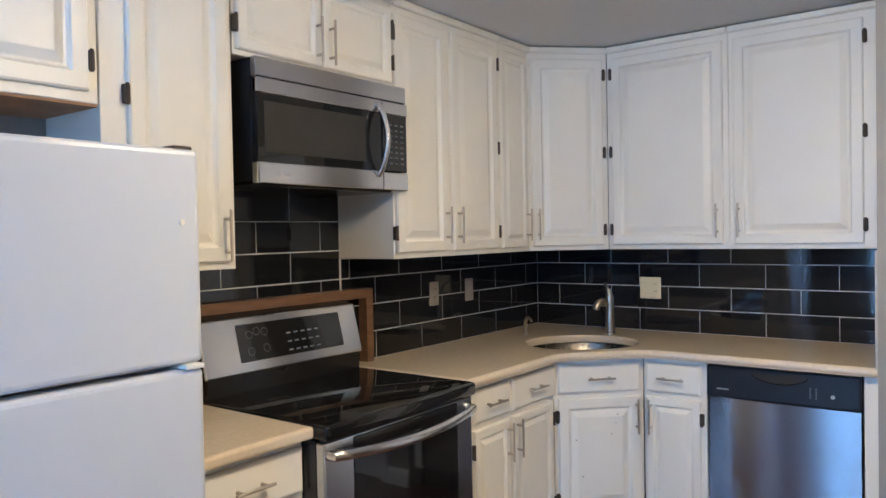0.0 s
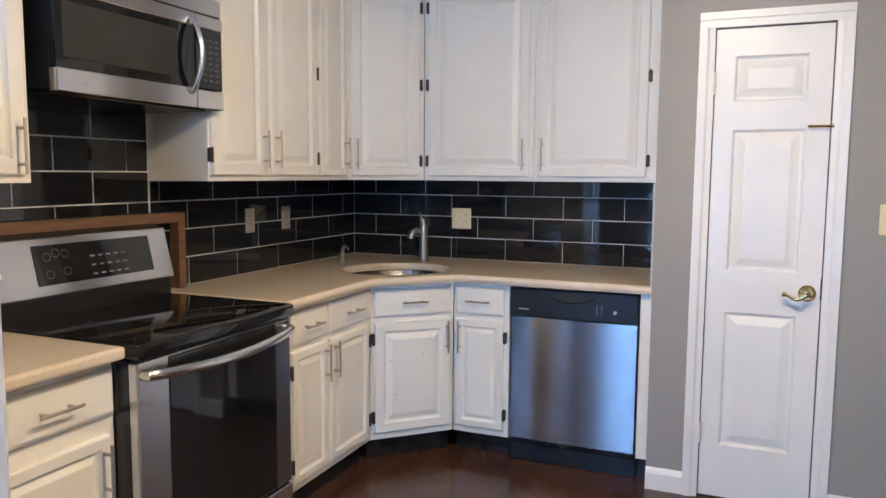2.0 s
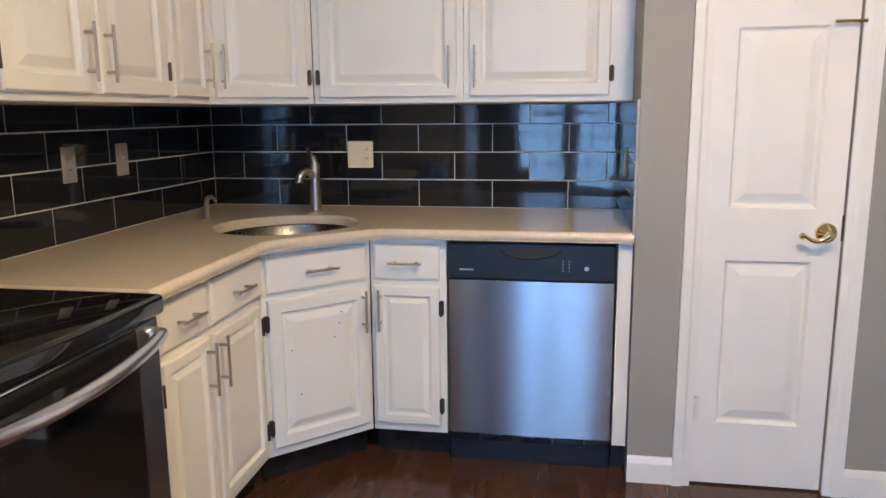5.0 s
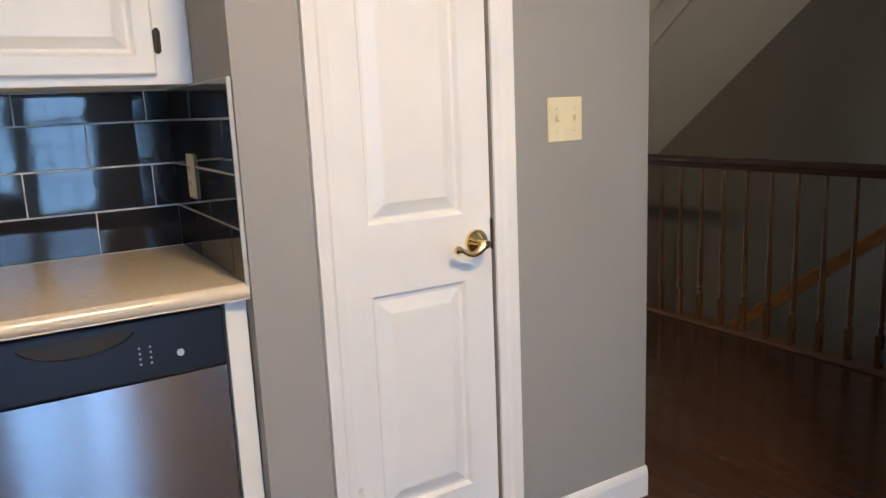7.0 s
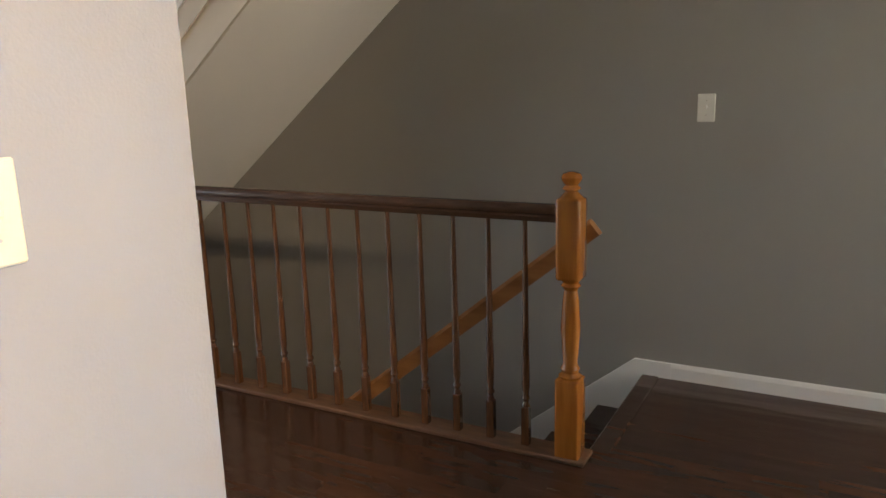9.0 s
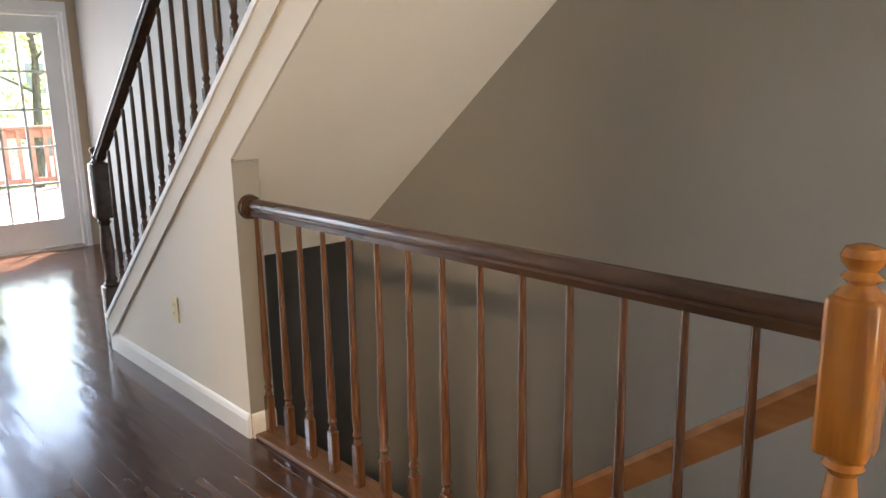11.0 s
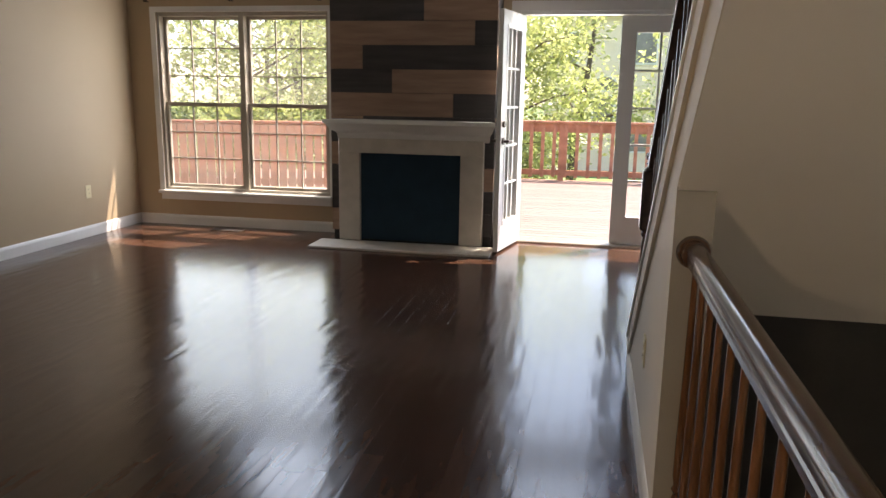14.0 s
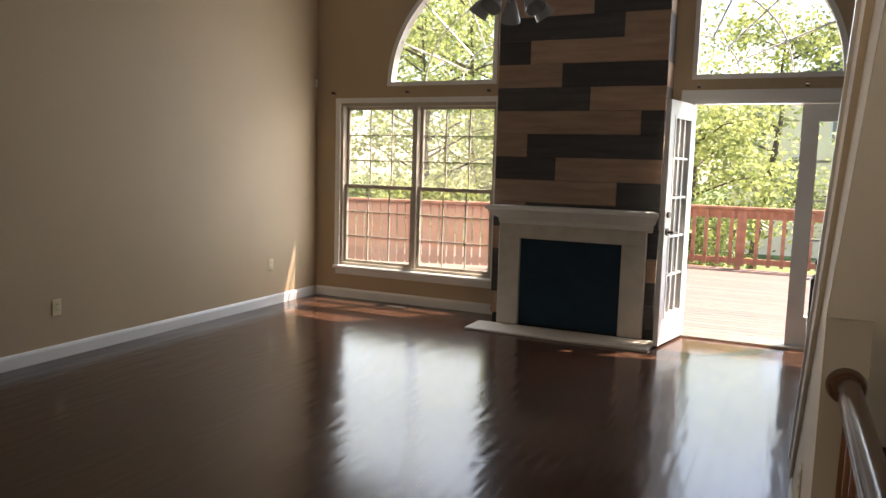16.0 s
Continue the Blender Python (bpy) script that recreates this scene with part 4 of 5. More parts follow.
# dishwasher
dish = empty("dishwasher", pose(1.214, -0.60, 0), "built-in dishwasher with steel front and black control panel", "dishwasher")
part("body", boxed(0, 0.602, 0.0, 0.56, 0.09, 0.865), M["black"], dish)
bm = bmesh.new()
bow = [(0.004 + 0.594 * i / 24, -0.026 - 0.006 * (1 - (i / 12 - 1) ** 2)) for i in range(25)]
prism(bm, [(0.004, -0.001), (0.004, -0.022)] + bow + [(0.598, -0.022), (0.598, -0.001)], "z", 0.13, 0.725)
part("door", bm, M["steel_v"], dish, "brushed stainless steel front", True)
panel = part("control_panel", boxed(0.002, 0.60, -0.034, -0.001, 0.728, 0.865, bevel=0.006, segments=2), M["navy"], dish, "black plastic control panel")
bm = bmesh.new()
prism(bm, [(0.19 + 0.22 * i / 12, 0.842 - 0.032 * math.sin(math.pi * i / 12) ** 0.6) for i in range(13)] + [(0.41, 0.846), (0.19, 0.846)], "y", -0.0355, -0.03)
part("grip", bm, M["dark_inside"], panel)
for i in range(7):
    part("vent", boxed(0.075 + 0.014 * i, 0.084 + 0.014 * i, -0.0352, -0.033, 0.836, 0.843), M["dark_inside"], panel)
part("grip_edge", tube(bmesh.new(), [(0.19 + 0.22 * i / 16, -0.0355, 0.842 - 0.034 * math.sin(math.pi * i / 16) ** 0.6) for i in range(17)], 0.0022, 6), M["black"], panel, "raised lip of the recessed grip", True)
for i in range(4):
    for j in range(2):
        part("indicator", boxed(0.415 + 0.022 * j, 0.419 + 0.022 * j, -0.0352, -0.033, 0.765 + 0.012 * i, 0.769 + 0.012 * i), M["mark"], panel)
part("start_button", rod(bmesh.new(), (0.50, -0.034, 0.778), (0.50, -0.037, 0.778), 0.008, None, 14), M["mark"], panel)
part("badge", boxed(0.045, 0.095, -0.0352, -0.033, 0.762, 0.768), M["mark"], panel)
part("toe_panel", boxed(0.0, 0.602, 0.02, 0.05, 0.0, 0.125, bevel=0.003), M["navy"], dish, "black kick plate")

# stove
SY0, SY1 = -2.445, -1.69
stove = empty("stove", pose(0.0, SY0, 0), "freestanding electric range with black glass top and steel door", "stove")
W = SY1 - SY0
part("body", boxed(0.03, 0.66, 0.004, W - 0.004, 0.03, 0.866), M["black"], stove)
part("cooktop", boxed(0.06, 0.715, 0.0, W, 0.868, 0.918, bevel=0.014, segments=3), M["black_glass"], stove, "glossy black glass cooktop", True)
bm = bmesh.new()
prism(bm, [(0.04, 0.918), (0.135, 0.918), (0.135, 1.0), (0.09, 1.18), (0.06, 1.195), (0.04, 1.19)], "y", 0.012, W - 0.012)
back = part("backguard", bm, M["black"], stove)
slant = Matrix.Translation((0.1165, 0, 1.08)) @ pose(0, 0, 0, 0, -14, 0)
part("backguard_face", boxed(-0.008, 0.006, 0.0, W, -0.098, 0.102, bevel=0.006, segments=2), M["steel"], back, "brushed steel control fascia", m=slant)
part("display", boxed(0.004, 0.0085, 0.15, W - 0.10, -0.06, 0.075, bevel=0.002), M["black_glass"], back, "black glass touch panel", m=slant)
bm = bmesh.new()
for k in range(3):
    for j in range(5):
        box(bm, 0.0085, 0.0092, 0.37 + 0.035 * j, 0.39 + 0.035 * j, -0.045 + 0.032 * k, -0.039 + 0.032 * k)
part("legend", bm, M["faint"], back, m=slant)["kind"] = "stuff"
bm = bmesh.new()
for cy, cz in ((0.20, 0.035), (0.27, 0.04), (0.20, -0.025), (0.27, -0.02), (0.235, 0.045)):
    for i in range(16):
        a, b = 2 * math.pi * i / 16, 2 * math.pi * (i + 1) / 16
        rod(bm, (0.009, cy + 0.014 * math.cos(a), cz + 0.014 * math.sin(a)), (0.009, cy + 0.014 * math.cos(b), cz + 0.014 * math.sin(b)), 0.0009, None, 4)
part("burner_marks", bm, M["faint"], back, m=slant)["kind"] = "stuff"
door = part("oven_door", boxed(0.655, 0.695, 0.006, W - 0.006, 0.235, 0.862, bevel=0.006, segments=2), M["steel_v"], stove, "steel oven door")
part("oven_window", boxed(0.69, 0.6985, 0.125, W - 0.10, 0.245, 0.857, bevel=0.003), M["black_glass"], door, "black glass oven window")
part("vent_slot", boxed(0.64, 0.70, 0.02, W - 0.02, 0.8625, 0.8675), M["dark_inside"], stove)
bm = bmesh.new()
tube(bm, [(0.69, 0.028, 0.825)] + [(0.715 + 0.035 * math.sin(math.pi * t) ** 0.7, 0.03 + (W - 0.06) * t, 0.825 - 0.016 * math.sin(math.pi * t)) for t in [i / 20 for i in range(21)]] + [(0.69, W - 0.028, 0.825)], 0.017, 14)
part("oven_handle", bm, M["steel"], door, "bowed steel handle", True)
part("drawer", boxed(0.655, 0.70, 0.006, W - 0.006, 0.04, 0.228, bevel=0.006, segments=2), M["steel"], stove, "steel storage drawer")
tagged(part("backguard_trim", prism(bmesh.new(), [(SY0 - 0.05, 0.913), (SY0 - 0.05, 1.232), (SY1 + 0.16, 1.232), (SY1 + 0.16, 0.913), (SY1 + 0.12, 0.913), (SY1 + 0.12, 1.192), (SY0 - 0.005, 1.192), (SY0 - 0.005, 0.913)], "x", 0.012, 0.06), M["trim_wood"]),
       "brown wooden trim framing the stove backguard", "trim")

# microwave
MY0, MY1 = -2.398, -1.660
micro = empty("microwave", pose(0.0, MY0, 0), "over-the-range stainless steel microwave", "microwave")
MW = MY1 - MY0
part("body", boxed(0.012, 0.35, 0.003, MW - 0.003, 1.645, 2.04, bevel=0.003), M["black"], micro)
part("vent_strip", boxed(0.35, 0.378, 0, MW, 1.975, 2.04, bevel=0.004), M["steel"], micro)
mdoor = part("door", boxed(0.35, 0.378, 0, MW * 0.80, 1.70, 1.972, bevel=0.004), M["black_glass"], micro, "dark glass door in a steel frame")
part("top_rail", boxed(0.36, 0.384, 0, MW * 0.80, 1.925, 1.972, bevel=0.003), M["steel"], mdoor)
part("bottom_rail", boxed(0.35, 0.384, 0, MW * 0.80, 1.635, 1.705, bevel=0.003), M["steel"], mdoor)
part("screen", boxed(0.376, 0.3805, 0.03, MW * 0.68, 1.735, 1.90, bevel=0.002), M["dark_inside"], mdoor)
mp = part("control_panel", boxed(0.35, 0.380, MW * 0.803, MW, 1.705, 1.972, bevel=0.004), M["black_glass"], micro, "black keypad panel")
part("panel_base", boxed(0.35, 0.384, MW * 0.803, MW, 1.635, 1.702, bevel=0.003), M["steel"], micro)
part("panel_top", boxed(0.355, 0.384, MW * 0.803, MW, 1.925, 1.972, bevel=0.003), M["steel"], micro)
bm = bmesh.new()
for k in range(8):
    for j in range(3):
        box(bm, 0.3795, 0.3808, MW * 0.855 + 0.033 * j, MW * 0.855 + 0.018 + 0.033 * j, 1.735 + 0.021 * k, 1.741 + 0.021 * k)
part("keys", bm, M["faint"], mp)["kind"] = "stuff"
bm = bmesh.new()
tube(bm, [(0.38, MW * 0.765, 1.69)] + [(0.386 + 0.045 * math.sin(math.pi * t) ** 0.8, MW * 0.765, 1.69 + 0.265 * t) for t in [i / 16 for i in range(17)]] + [(0.38, MW * 0.765, 1.955)], 0.011, 12)
part("handle", bm, M["steel"], mdoor, "bowed steel handle", True)
part("underside", boxed(0.02, 0.34, 0.05, MW - 0.05, 1.628, 1.646, bevel=0.004), M["black"], micro)
bm = rod(bmesh.new(), (0.384, 0.085, 1.668), (0.3855, 0.085, 1.668), 0.008, None, 14)
box(bm, 0.384, 0.3855, 0.102, 0.128, 1.662, 1.675)
part("badge", bm, M["mark"], mdoor)

# refrigerator
FY0, FY1 = -3.665, -2.905
fridge = empty("refrigerator", pose(0.0, FY0, 0), "white top-freezer refrigerator with textured doors", "refrigerator")
FW = FY1 - FY0
part("body", boxed(0.04, 0.72, 0.005, FW - 0.005, 0.03, 1.655, bevel=0.008), M["fridge"], fridge)
part("freezer_door", boxed(0.735, 0.80, 0, FW, 1.182, 1.665, bevel=0.014, segments=3), M["fridge"], fridge)
part("fridge_door", boxed(0.735, 0.80, 0, FW, 0.09, 1.170, bevel=0.014, segments=3), M["fridge"], fridge)
part("gasket", boxed(0.72, 0.735, 0.012, FW - 0.012, 0.10, 1.645), M["grey_plate"], fridge)
part("hinge", boxed(0.70, 0.812, FW - 0.055, FW - 0.008, 1.1705, 1.1815, bevel=0.002), M["white_plastic"], fridge)
part("top_hinge", boxed(0.68, 0.79, FW - 0.06, FW - 0.01, 1.656, 1.672, bevel=0.003), M["bronze"], fridge)
part("plug", rod(bmesh.new(), (0.80, FW - 0.05, 1.50), (0.804, FW - 0.05, 1.50), 0.007, None, 12), M["white_plastic"], fridge)
part("plug", rod(bmesh.new(), (0.80, FW - 0.05, 0.82), (0.803, FW - 0.05, 0.82), 0.004, None, 10), M["bronze"], fridge)
part("grille", boxed(0.70, 0.74, 0.02, FW - 0.02, 0.0, 0.08), M["grey_plate"], fridge)


# wall plates
def plate(m, w, h, mat, kind, label):
    """A wall plate in the local x, z plane, facing -y."""
    p = empty("outlet" if kind in ("duplex", "mixed") else "light_switch", m, label, "outlet" if kind in ("duplex", "mixed") else "switch")
    part("cover", boxed(-w / 2, w / 2, -0.006, 0.0, -h / 2, h / 2, bevel=0.003), mat, p)
    gangs = [0] if kind in ("duplex", "toggle", "blank", "rocker") else [-w / 4, w / 4]
    for gi, gx in enumerate(gangs):
        if kind == "duplex" or (kind == "mixed" and gi == 1):
            for z in (-0.02, 0.02):
                face = part("receptacle", rod(bmesh.new(), (gx, -0.006, z), (gx, -0.008, z), 0.015, None, 16), mat, p)
                for sx in (-0.005, 0.005):
                    part("slot", boxed(gx + sx - 0.0012, gx + sx + 0.0012, -0.0085, -0.0075, z - 0.002, z + 0.007), M["bronze"], face)
        elif kind != "blank":
            part("toggle", boxed(gx - 0.004, gx + 0.004, -0.016, -0.005, -0.004, 0.012, bevel=0.002), mat, p)
            for z in (-0.03, 0.03):
                part("screw", rod(bmesh.new(), (gx, -0.006, z), (gx, -0.0068, z), 0.0024, None, 8), M["nickel"], p)
    return p


plate(pose(0.72, -0.012, 1.145), 0.118, 0.118, M["almond"], "mixed", "almond double wall plate with switch and outlet on black tile")
plate(Matrix.Translation((0.012, -1.035, 1.167)) @ LW, 0.072, 0.118, M["grey_plate"], "duplex", "grey outlet plate on black tile")
plate(Matrix.Translation((0.012, -0.735, 1.167)) @ LW, 0.072, 0.118, M["grey_plate"], "toggle", "grey switch plate on black tile")
plate(pose(2.785, PANTRY, 1.233), 0.122, 0.122, M["almond"], "double", "almond double switch plate on the closet wall")
plate(Matrix.Translation((RIGHT, -0.962, 1.238)) @ pose(0, 0, 0, 0, 0, -90), 0.072, 0.118, M["white_plastic"], "toggle", "white switch plate on the dark stair wall")
plate(Matrix.Translation((LEFT, 2.86, 0.37)) @ LW, 0.072, 0.118, M["almond"], "duplex", "almond outlet on the living room wall")
plate(Matrix.Translation((LEFT, 5.27, 0.41)) @ LW, 0.072, 0.118, M["almond"], "duplex", "almond outlet near the window")
plate(Matrix.Translation((4.697, 2.06, 0.40)) @ pose(0, 0, 0, 0, 0, -90), 0.072, 0.118, M["almond"], "duplex", "almond outlet on the stair wall")
plate(Matrix.Translation((1.863, -0.25, 1.13)) @ pose(0, 0, 0, 0, 0, -90), 0.072, 0.118, M["almond"], "duplex", "almond outlet on the tiled return wall")
tagged(part("alarm_sensor", boxed(LEFT, LEFT + 0.03, FAR - 0.075, FAR - 0.03, 2.235, 2.315, bevel=0.006), M["white_plastic"]), "small white alarm sensor in the wall corner", "sensor")

lamp = empty("ceiling_light", pose(2.05, -2.35, CEIL), "round flush ceiling light with a warm glowing diffuser", "ceiling light")
part("base", rod(bmesh.new(), (0, 0, -0.025), (0, 0, -0.002), 0.17, None, 32), M["nickel"], lamp, smooth=True)
part("diffuser", turned(bmesh.new(), [(0.155, -0.025), (0.15, -0.05), (0.12, -0.08), (0.07, -0.098), (0.02, -0.103)][::-1], sides=32), M["lamp"], lamp, smooth=True)

# ---- living room ----
FX0, FX1, FYF = 2.138, 3.62, 5.70
fire = empty("fireplace", pose(0, 0, 0), "fireplace with white mantel, dark screen and two-tone plank cladding", "fireplace", kind="structure")
part("chimney_breast", boxed(FX0 + 0.012, FX1 - 0.012, FYF + 0.014, FAR - 0.001, 0, HIGH), M["dark_inside"], fire)
bm = bmesh.new()
for a, b in ((2.222, 2.42), (3.333, 3.535)):
    box(bm, a, b, FYF - 0.06, FYF + 0.012, 0.022, 0.815, bevel=0.004)
box(bm, 2.222, 3.535, FYF - 0.0605, FYF + 0.012, 0.815, 0.995, bevel=0.004)
part("surround", bm, M["stone"], fire, "cream stone surround")
part("screen", boxed(2.42, 3.333, FYF - 0.02, FYF + 0.012, 0.03, 0.815), M["firebox"], fire, "flat dark blue-grey fireplace cover")
bm = bmesh.new()
prof = [(0.0, 0.93), (0.05, 0.93), (0.07, 0.955), (0.075, 0.985), (0.10, 1.0), (0.15, 1.015), (0.20, 1.05), (0.235, 1.075), (0.26, 1.08), (0.26, 1.11), (0.0, 1.11)]
cx, half0 = 2.905, 0.66
rings = []
for x_side in (-1, 1):
    rings.append([bm.verts.new((cx + x_side * (half0 + d * 0.36), FYF - d, z)) for d, z in prof])
for i in range(len(prof)):
    j = (i + 1) % len(prof)
    bm.faces.new((rings[0][i], rings[0][j], rings[1][j], rings[1][i]))
bm.faces.new(rings[0])
bm.faces.new(rings[1][::-1])
bmesh.ops.recalc_face_normals(bm, faces=bm.faces)
part("mantel", bm, M["trim"], fire, "white moulded mantel shelf")
part("hearth", boxed(2.05, 3.655, 5.285, FYF - 0.062, 0.0, 0.022, bevel=0.005), M["stone"], fire, "pale stone hearth slab")

fan = empty("ceiling_fan", pose(3.16, 3.2, 0), "dark ceiling fan with clear glass light shades", "ceiling fan")
part("downrod", rod(bmesh.new(), (0, 0, 2.78), (0, 0, HIGH), 0.013, None, 12), M["fan"], fan)
part("motor", turned(bmesh.new(), [(0.03, 2.52), (0.09, 2.55), (0.12, 2.60), (0.12, 2.68), (0.08, 2.74), (0.03, 2.79)], sides=24), M["fan"], fan, smooth=True)
part("light_kit", turned(bmesh.new(), [(0.02, 2.37), (0.05, 2.39), (0.06, 2.43), (0.04, 2.48), (0.03, 2.53)], sides=20), M["fan"], fan, smooth=True)
for i in range(5):
    a = 2 * math.pi * i / 5 + 0.35
    bm = bmesh.new()
    box(bm, 0.17, 0.66, -0.065, 0.065, -0.004, 0.004, bevel=0.003)
    box(bm, 0.09, 0.20, -0.02, 0.02, -0.006, 0.002)
    part("blade", bm, M["rail"], fan, m=pose(0, 0, 2.63, 0, 0, math.degrees(a)) @ pose(0, 0, 0, 10, 0, 0))
    sh = part("lamp_arm", rod(bmesh.new(), (0.04, 0, 2.42), (0.13, 0, 2.37), 0.008, None, 8), M["fan"], fan, m=pose(0, 0, 0, 0, 0, math.degrees(a) + 20))
    bm = turned(bmesh.new(), [(0.022, 0.0), (0.03, -0.02), (0.045, -0.07), (0.058, -0.12), (0.053, -0.118), (0.04, -0.07), (0.02, -0.012)], sides=16)
    part("shade", bm, M["lit_shade"], sh, "frosted bell glass shade", True, m=Matrix.Translation((0.13, 0, 2.37)) @ pose(0, 0, 0, 0, -35, 0))

for x in (0.17, 1.05, 1.93, 3.84, 4.66):
    b = empty("curtain_bracket", pose(x, FAR, 2.165), "small dark curtain rod bracket on the wall", "bracket", "curtain brackets")
    part("arm", rod(bmesh.new(), (0, 0, 0), (0, -0.05, 0), 0.006, None, 8), M["bronze"], b)
    part("cup", rod(bmesh.new(), (-0.015, -0.055, 0.004), (0.015, -0.055, 0.004), 0.012, None, 10), M["bronze"], b)
vent = empty("floor_vent", pose(1.0, 5.86, 0.001), "dark metal floor register by the window", "vent")
part("frame", boxed(-0.16, 0.16, -0.06, 0.06, 0, 0.006, bevel=0.002), M["bronze"], vent)
for i in range(9):
    part("slat", boxed(-0.14 + 0.032 * i, -0.13 + 0.032 * i, -0.045, 0.045, 0.006, 0.009), M["dark_inside"], vent)

# ---- outside ----
structure("ground", boxed(-120, 120, T, 220, -2.3, -2.2), M["grass"], "green lawn behind the house", "ground")
lawn = boxed(-120, 120, -220, NEAR - 0.16, -2.3, -2.2)
box(lawn, HALL, 120, NEAR - 0.16, HALL_NEAR - 0.16, -2.3, -2.2)
structure("ground_front", lawn, M["grass"], "green lawn in front of the house", "ground")
deck = empty("deck", pose(0, 0, 0), "reddish wooden deck with plank floor", "deck", kind="structure")
boards = bmesh.new()
DX0, DX1, DY1 = -1.7, 7.0, 12.0
for i in range(41):
    y = T + 0.02 + 0.142 * i
    if y + 0.137 <= DY1 + 0.1:
        box(boards, DX0, DX1, y, y + 0.136, -0.105, -0.07)
part("decking", boards, M["deck"], deck)["kind"] = "stuff"
part("rim_joist", boxed(DX0, DX1, DY1 + 0.02, DY1 + 0.06, -0.35, -0.07), M["deck_rail"], deck)
bm = bmesh.new()
for x in (DX0 + 0.3, 2.5, DX1 - 0.3):
    box(bm, x - 0.07, x + 0.07, DY1 - 0.3, DY1 - 0.16, -2.3, -0.105)
part("deck_posts", bm, M["deck_rail"], deck)


def deck_railing(a, b, group, step=0.14, wide=0.019):
    a, b = Vector((*a, -0.07)), Vector((*b, -0.07))
    n = (b - a)
    long = n.length
    turn = math.degrees(math.atan2(n.y, n.x))
    r = empty("deck_railing", Matrix.Translation(a) @ pose(0, 0, 0, 0, 0, turn), "reddish stained wooden deck railing with square balusters", "railing", group)
    part("top_rail", boxed(0, long, -0.07, 0.07, 0.955, 0.995, bevel=0.004), M["deck_rail"], r)
    part("upper_rail", boxed(0, long, -0.02, 0.02, 0.81, 0.95), M["deck_rail"], r)
    part("lower_rail", boxed(0, long, -0.02, 0.02, 0.09, 0.18), M["deck_rail"], r)
    post = mesh_of("post", boxed(-0.045, 0.045, -0.045, 0.045, 0.0, 0.955), M["deck_rail"])
    picket = mesh_of("baluster", boxed(-wide, wide, -0.058, -0.02, 0.06, 0.94), M["deck_rail"])
    k = max(1, round(long / 1.75))
    for i in range(k + 1):
        shared("post", post, r, pose(long * i / k, 0.0, 0))
    for i in range(int(long / step)):
        shared("baluster", picket, r, pose(0.08 + step * i, 0, 0))


deck_railing((2.4, DY1 - 0.06), (DX1, DY1 - 0.06), "deck railings", 0.19, 0.028)
deck_railing((-1.65, 8.75), (0.75, 9.55), "deck railings", 0.125, 0.052)
deck_railing((0.75, 9.55), (2.4, DY1 - 0.06), "deck railings", 0.125, 0.045)
fence = empty("privacy_fence", pose(-2.1, 6.4, 0), "tall reddish board fence beside the deck", "fence")
board = mesh_of("board", boxed(-0.012, 0.012, 0.0, 0.135, -0.1, 1.35), M["deck_rail"])
for i in range(16):
    shared("board", board, fence, pose(0.0 + 0.02 * (i % 2), 0.15 * i, 0))



def tree(x, y, h, seed, spread, low, label, n=1500, leaf=0.11):
    """A tapered trunk with limbs, and a ragged crown of many small leaves in clumps."""
    rnd = random.Random(seed)
    t = empty("tree", pose(x, y, -2.25), label, "tree", "trees behind the deck")
    bm = bmesh.new()
    p, pts = Vector((0, 0, 0)), [Vector((0, 0, 0))]
    for i in range(7):
        p = p + Vector((rnd.uniform(-0.16, 0.16), rnd.uniform(-0.16, 0.16), h * 0.85 / 7))
        pts.append(p)
    base = 0.013 * h + 0.03
    for i, (a, b) in enumerate(zip(pts, pts[1:])):
        rod(bm, a, b, base * (1 - i / 8), base * (1 - (i + 1) / 8), 9)
    tips = []
    for i in range(15):
        s = rnd.uniform(low, 0.98)
        k = min(6, int(s * 7))
        a = pts[k].lerp(pts[k + 1], s * 7 - k)
        ang = rnd.uniform(0, 2 * math.pi)
        reach = spread * (1.1 - 0.6 * abs(s - 0.5)) * rnd.uniform(0.55, 1.0)
        mid = a + Vector((math.cos(ang) * reach * 0.5, math.sin(ang) * reach * 0.5, reach * 0.22))
        end = a + Vector((math.cos(ang + 0.2) * reach, math.sin(ang + 0.2) * reach, reach * 0.3))
        rod(bm, a, mid, base * 0.24, base * 0.13, 6)
        rod(bm, mid, end, base * 0.13, base * 0.04, 5)
        tips += [mid, mid.lerp(end, 0.5), end]
    part("trunk", bm, M["bark"], t)
    verts, faces = [], []
    for k in range(n):
        c = tips[rnd.randrange(len(tips))] + Vector((rnd.gauss(0, 0.42), rnd.gauss(0, 0.42), rnd.gauss(0, 0.33))) * spread * 0.42
        q = Euler((rnd.uniform(-1.2, 1.2), rnd.uniform(-1.2, 1.2), rnd.uniform(0, 6.3))).to_matrix()
        for _ in range(3):
            d = c + Vector((rnd.gauss(0, 0.1), rnd.gauss(0, 0.1), rnd.gauss(0, 0.08)))
            s = leaf * rnd.uniform(0.6, 1.3)
            i0 = len(verts)
            verts += [d + q @ Vector(v) * s for v in ((0, -0.7, 0), (0.42, -0.05, 0.1), (0, 0.8, 0), (-0.42, -0.05, 0.1))]
            faces.append((i0, i0 + 1, i0 + 2, i0 + 3))
    data = bpy.data.meshes.new("crown")
    data.from_pydata([tuple(v) for v in verts], [], faces)
    data.materials.append(M["leaf"])
    crown = new("crown", data)
    crown.parent = t
    crown["kind"] = "stuff"
    return t


